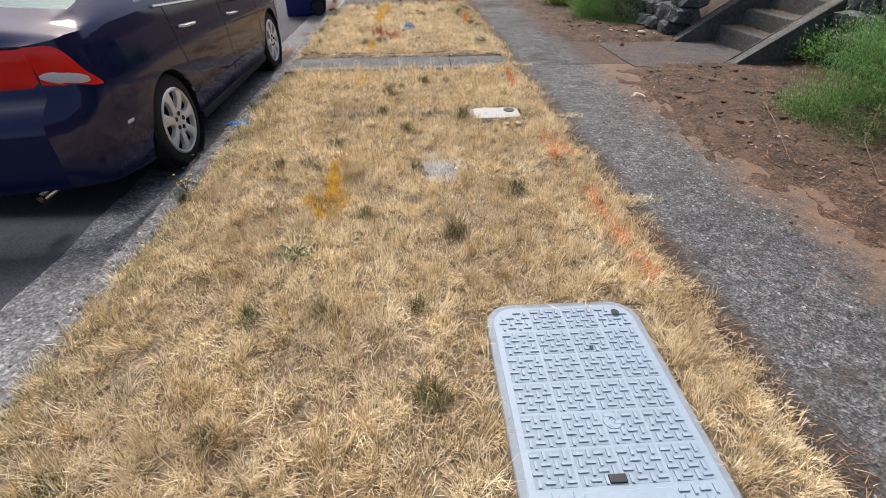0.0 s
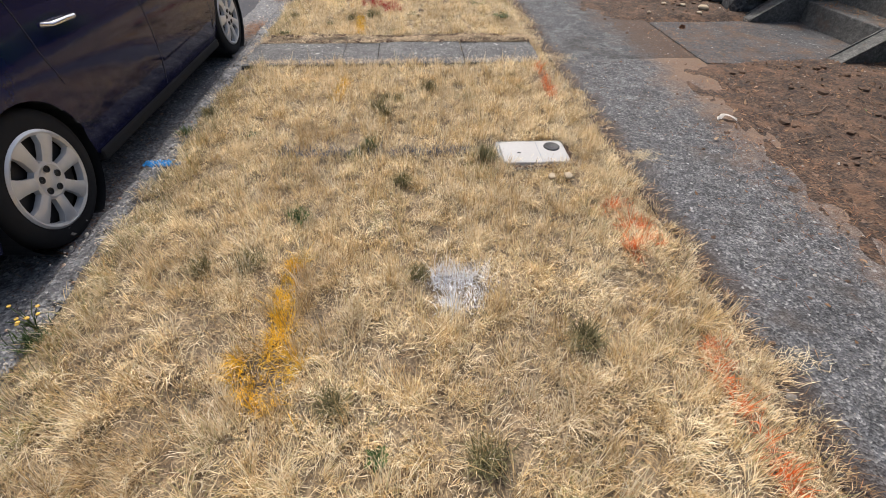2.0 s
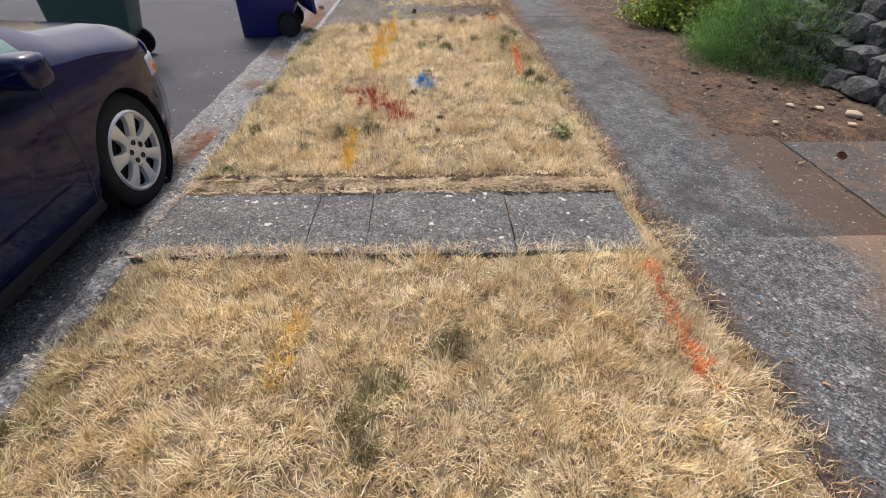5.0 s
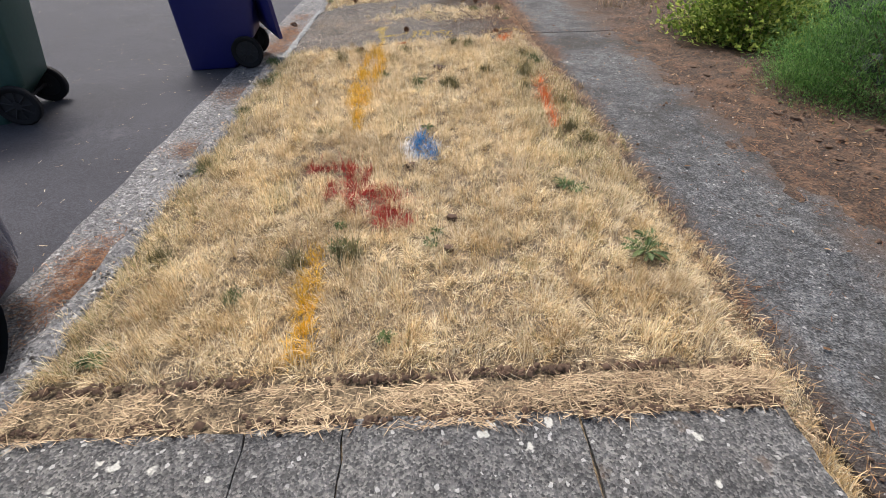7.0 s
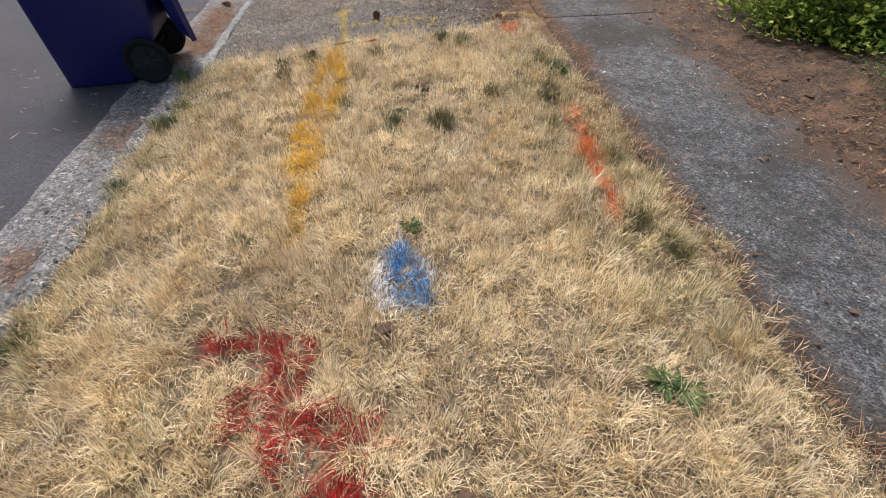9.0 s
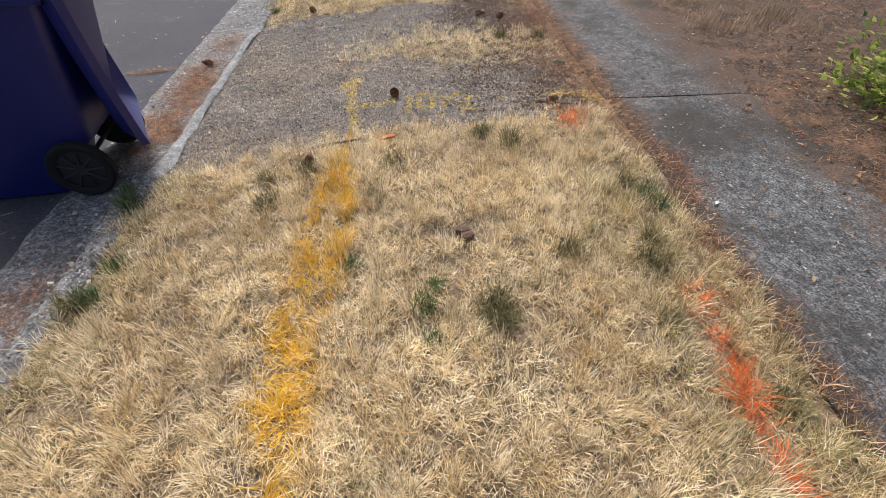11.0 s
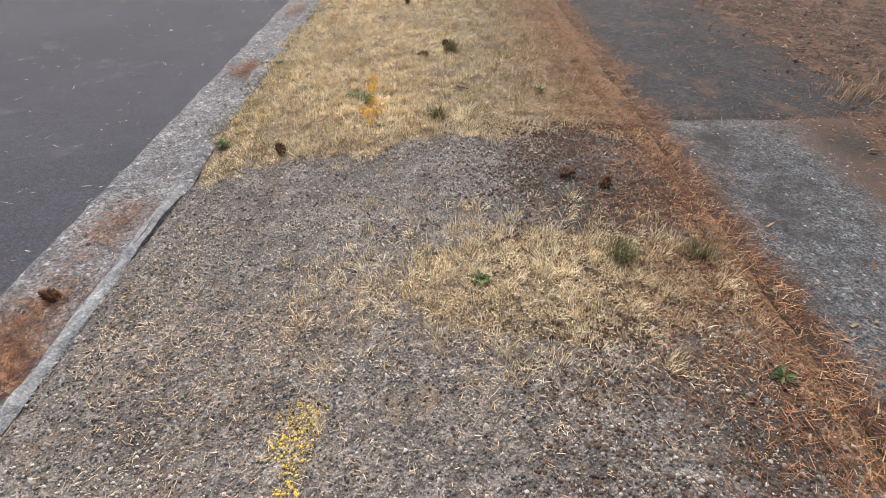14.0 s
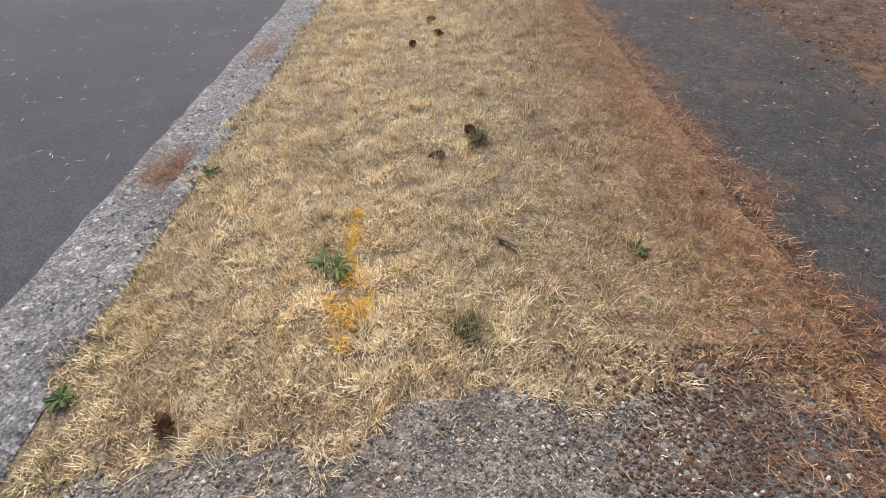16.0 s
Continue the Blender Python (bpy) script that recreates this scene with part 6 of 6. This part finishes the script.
cone = tagged(part("pine_cone", cone_mesh(), M_CONE), "dry brown pine cone lying on the ground", "pine cone", "fallen pine cones")
CONES = [(0.08, 11.87), (0.855, 13.49), (1.03, 13.4), (-0.72, 13.83), (0.07, 15.24), (-0.15, 16.88), (0.05, 17.1), (1.08, 11.69), (-0.36, 11.1), (-1.42, 12.78), (3.05, 7.5), (0.25, 15.5), (-0.02, 17.5)]
for i, (x, y) in enumerate(CONES):
    z = PAN_Z if x < -1.2 else float(dirt_z(np.float64(x), np.float64(y))) if x > 2 else float(verge_z(np.float64(x), np.float64(y)))
    m = pose(x, y, z + 0.03, 82, 0, (i * 67 + 15) % 360)
    if i == 0:
        cone.matrix_basis = m
    else:
        copy_thing(cone, m)

pebble_me = [stone_mesh(20 + i, M_PEBBLE, 2) for i in range(3)]
for me in pebble_me:
    me.polygons.foreach_set("use_smooth", [True] * len(me.polygons))
clod_me = [stone_mesh(30 + i, M_CLOD, 1) for i in range(3)]
for x, y, s in ((1.0, 4.71, 0.04), (1.09, 4.71, 0.045), (3.57, 8.1, 0.09), (3.4, 8.25, 0.06), (3.2, 8.3, 0.05), (2.9, 8.0, 0.04), (3.45, 7.95, 0.05)):
    ob = new("pebble", pebble_me[int(x * 10) % 3])
    z = float(dirt_z(np.float64(x), np.float64(y))) if x > 2 else float(verge_z(np.float64(x), np.float64(y))) + 0.024
    ob.matrix_world = pose(x, y, z + s * 0.2, 0, 0, x * 90) @ Matrix.Diagonal((s * 1.2, s, s * 0.6, 1))
    tagged(ob, "pale rounded pebble lying on the ground", "stone", "pebbles")
for k in range(130):
    x, y = r.uniform(2.7, 4.0), r.choice((r.uniform(3.3, 6.3), r.uniform(7.9, 10.4)))
    s = r.uniform(0.015, 0.06)
    ob = new("soil_clod", r.choice(clod_me))
    ob.matrix_world = pose(x, y, float(dirt_z(np.float64(x), np.float64(y))) + s * 0.1, 0, 0, r.uniform(0, 360)) @ Matrix.Diagonal((s * 1.3, s, s * 0.8, 1))
    tagged(ob, "dark crumbly clod of earth on the bed", "clod", "soil clods")


for x, y, q in ((0.37, 8.14, 0.05), (0.34, 7.88, 0.045), (0.16, 8.68, 0.05), (0.17, 8.63, 0.04), (0.38, 10.5, 0.06), (0.4, 10.46, 0.05)):
    ob = new("soil_clod", clod_me[int(y * 10) % 3])
    ob.matrix_world = pose(x, y, float(verge_z(np.float64(x), np.float64(y))) + 0.022, 0, 0, x * 700) @ Matrix.Diagonal((q * 0.8, q * 1.3, q * 0.8, 1))
    tagged(ob, "dark crumbly clod lying in the dry grass", "clod", "soil clods")


def stick(pts, rad, label, material=M_BARK, name="stick"):
    bm = tube(bmesh.new(), pts, rad, 6, 0.5)
    return tagged(part(name, bm, material), label, "stick", "fallen sticks")


def gv(x, y, up=0.02):
    return (x, y, float(verge_z(np.float64(x), np.float64(y))) + up)


stick([gv(-0.4, 11.28, 0.02), gv(-0.25, 11.31, 0.025), gv(-0.1, 11.3, 0.04)], 0.011, "forked grey twig lying at the drive's edge")
stick([gv(-0.36, 11.18), gv(-0.3, 11.05, 0.03), gv(-0.2, 10.98, 0.02)], 0.005, "curved brown twig across the yellow line")
stick([gv(0.33, 14.62), gv(0.4, 14.55, 0.03)], 0.012, "short grey stick in the grass")
stick([gv(1.0, 11.72), gv(1.2, 11.64)], 0.012, "dark stick beside the pavement edge")
stick([(3.3, 5.0, 0.02), (3.05, 4.5, 0.03), (2.75, 3.9, 0.0)], 0.004, "long pale dry stem lying on the bed")
stick([(3.5, 4.2, 0.25), (3.25, 3.95, 0.1), (3.1, 3.6, 0.0)], 0.005, "bare pale twig hanging from the shrub")
stick([(3.6, 4.1, 0.3), (3.2, 3.75, 0.12), (2.95, 3.7, 0.0)], 0.005, "bare pale twig hanging from the shrub")
stick([(3.5, 3.9, 0.28), (3.3, 3.55, 0.12), (3.2, 3.3, 0.0)], 0.005, "bare pale twig hanging from the shrub")
stick([(5.25, 6.45, 0.93), (4.95, 6.8, 0.62), (4.8, 6.95, 0.56)], 0.008, "pale dry branch resting on the stairs")
for k in range(34):
    x, y, a, q = r.uniform(2.7, 3.9), r.choice((r.uniform(3.2, 6.2), r.uniform(8.0, 10.2))), r.uniform(0, 6.28), r.uniform(0.04, 0.14)
    pts = [(x + q * c_ * math.cos(a + 0.3 * c_), y + q * c_ * math.sin(a + 0.3 * c_)) for c_ in (-1, 0, 1)]
    stick([(u, v, float(dirt_z(np.float64(u), np.float64(v))) + 0.012) for u, v in pts], r.uniform(0.002, 0.005), "dry brown twig lying on the planting bed", M_BARK, "twig")
for k in range(22):
    x, y, a = r.uniform(-1.0, 0.9), r.uniform(11.4, 13.6), r.uniform(0, 6.28)
    stick([gv(x, y, 0.016), gv(x + 0.05 * math.cos(a), y + 0.05 * math.sin(a), 0.018)], 0.0022, "small pale twig on the gravel", M_LITTER if k % 3 == 0 else M_BARK, "twig")
bm = box(bmesh.new(), -0.045, 0.045, -0.012, 0.012, 0, 0.012, 0.005)
chip = tagged(part("wood_chip", bm, M_WOOD), "orange weathered wood chip at the grass edge", "wood chip")
chip.matrix_world = pose(0.04, 11.31, -0.01, 4, -6, 12)
# crumpled pale litter on the pavement
bm = bmesh.new()
prev = None
for k in range(15):
    t = k / 14
    c = Vector((0.13 * t - 0.065, 0.03 * math.sin(5 * t), 0.004 + 0.022 * math.sin(math.pi * t) * (t > 0.4)))
    wv = Vector((0.003, 0.011 + 0.016 * math.sin(math.pi * t * t), 0.006 * math.sin(9 * t)))
    cur = (bm.verts.new(c - wv), bm.verts.new(c + Vector((0, 0, 0.008))), bm.verts.new(c + wv))
    if prev:
        bm.faces.new((prev[0], prev[1], cur[1], cur[0]))
        bm.faces.new((prev[1], prev[2], cur[2], cur[1]))
    prev = cur
lit = tagged(part("litter_scrap", bm, M_LITTER), "pale curled scrap of litter on the pavement", "litter")
lit.matrix_world = pose(2.37, 5.42, PAVE_Z + 0.008, 0, 0, 15)
for x, y in ((1.62, 10.64), (2.62, 12.9)):
    bm = bmesh.new()
    bmesh.ops.create_icosphere(bm, subdivisions=1, radius=0.012, matrix=Matrix.Diagonal((1.6, 0.8, 0.35, 1)))
    ob = tagged(part("litter_scrap", bm, M_LITTER), "tiny white scrap on the pavement", "litter")
    ob.matrix_world = pose(x, y, PAVE_Z + 0.012, 0, 0, 40)
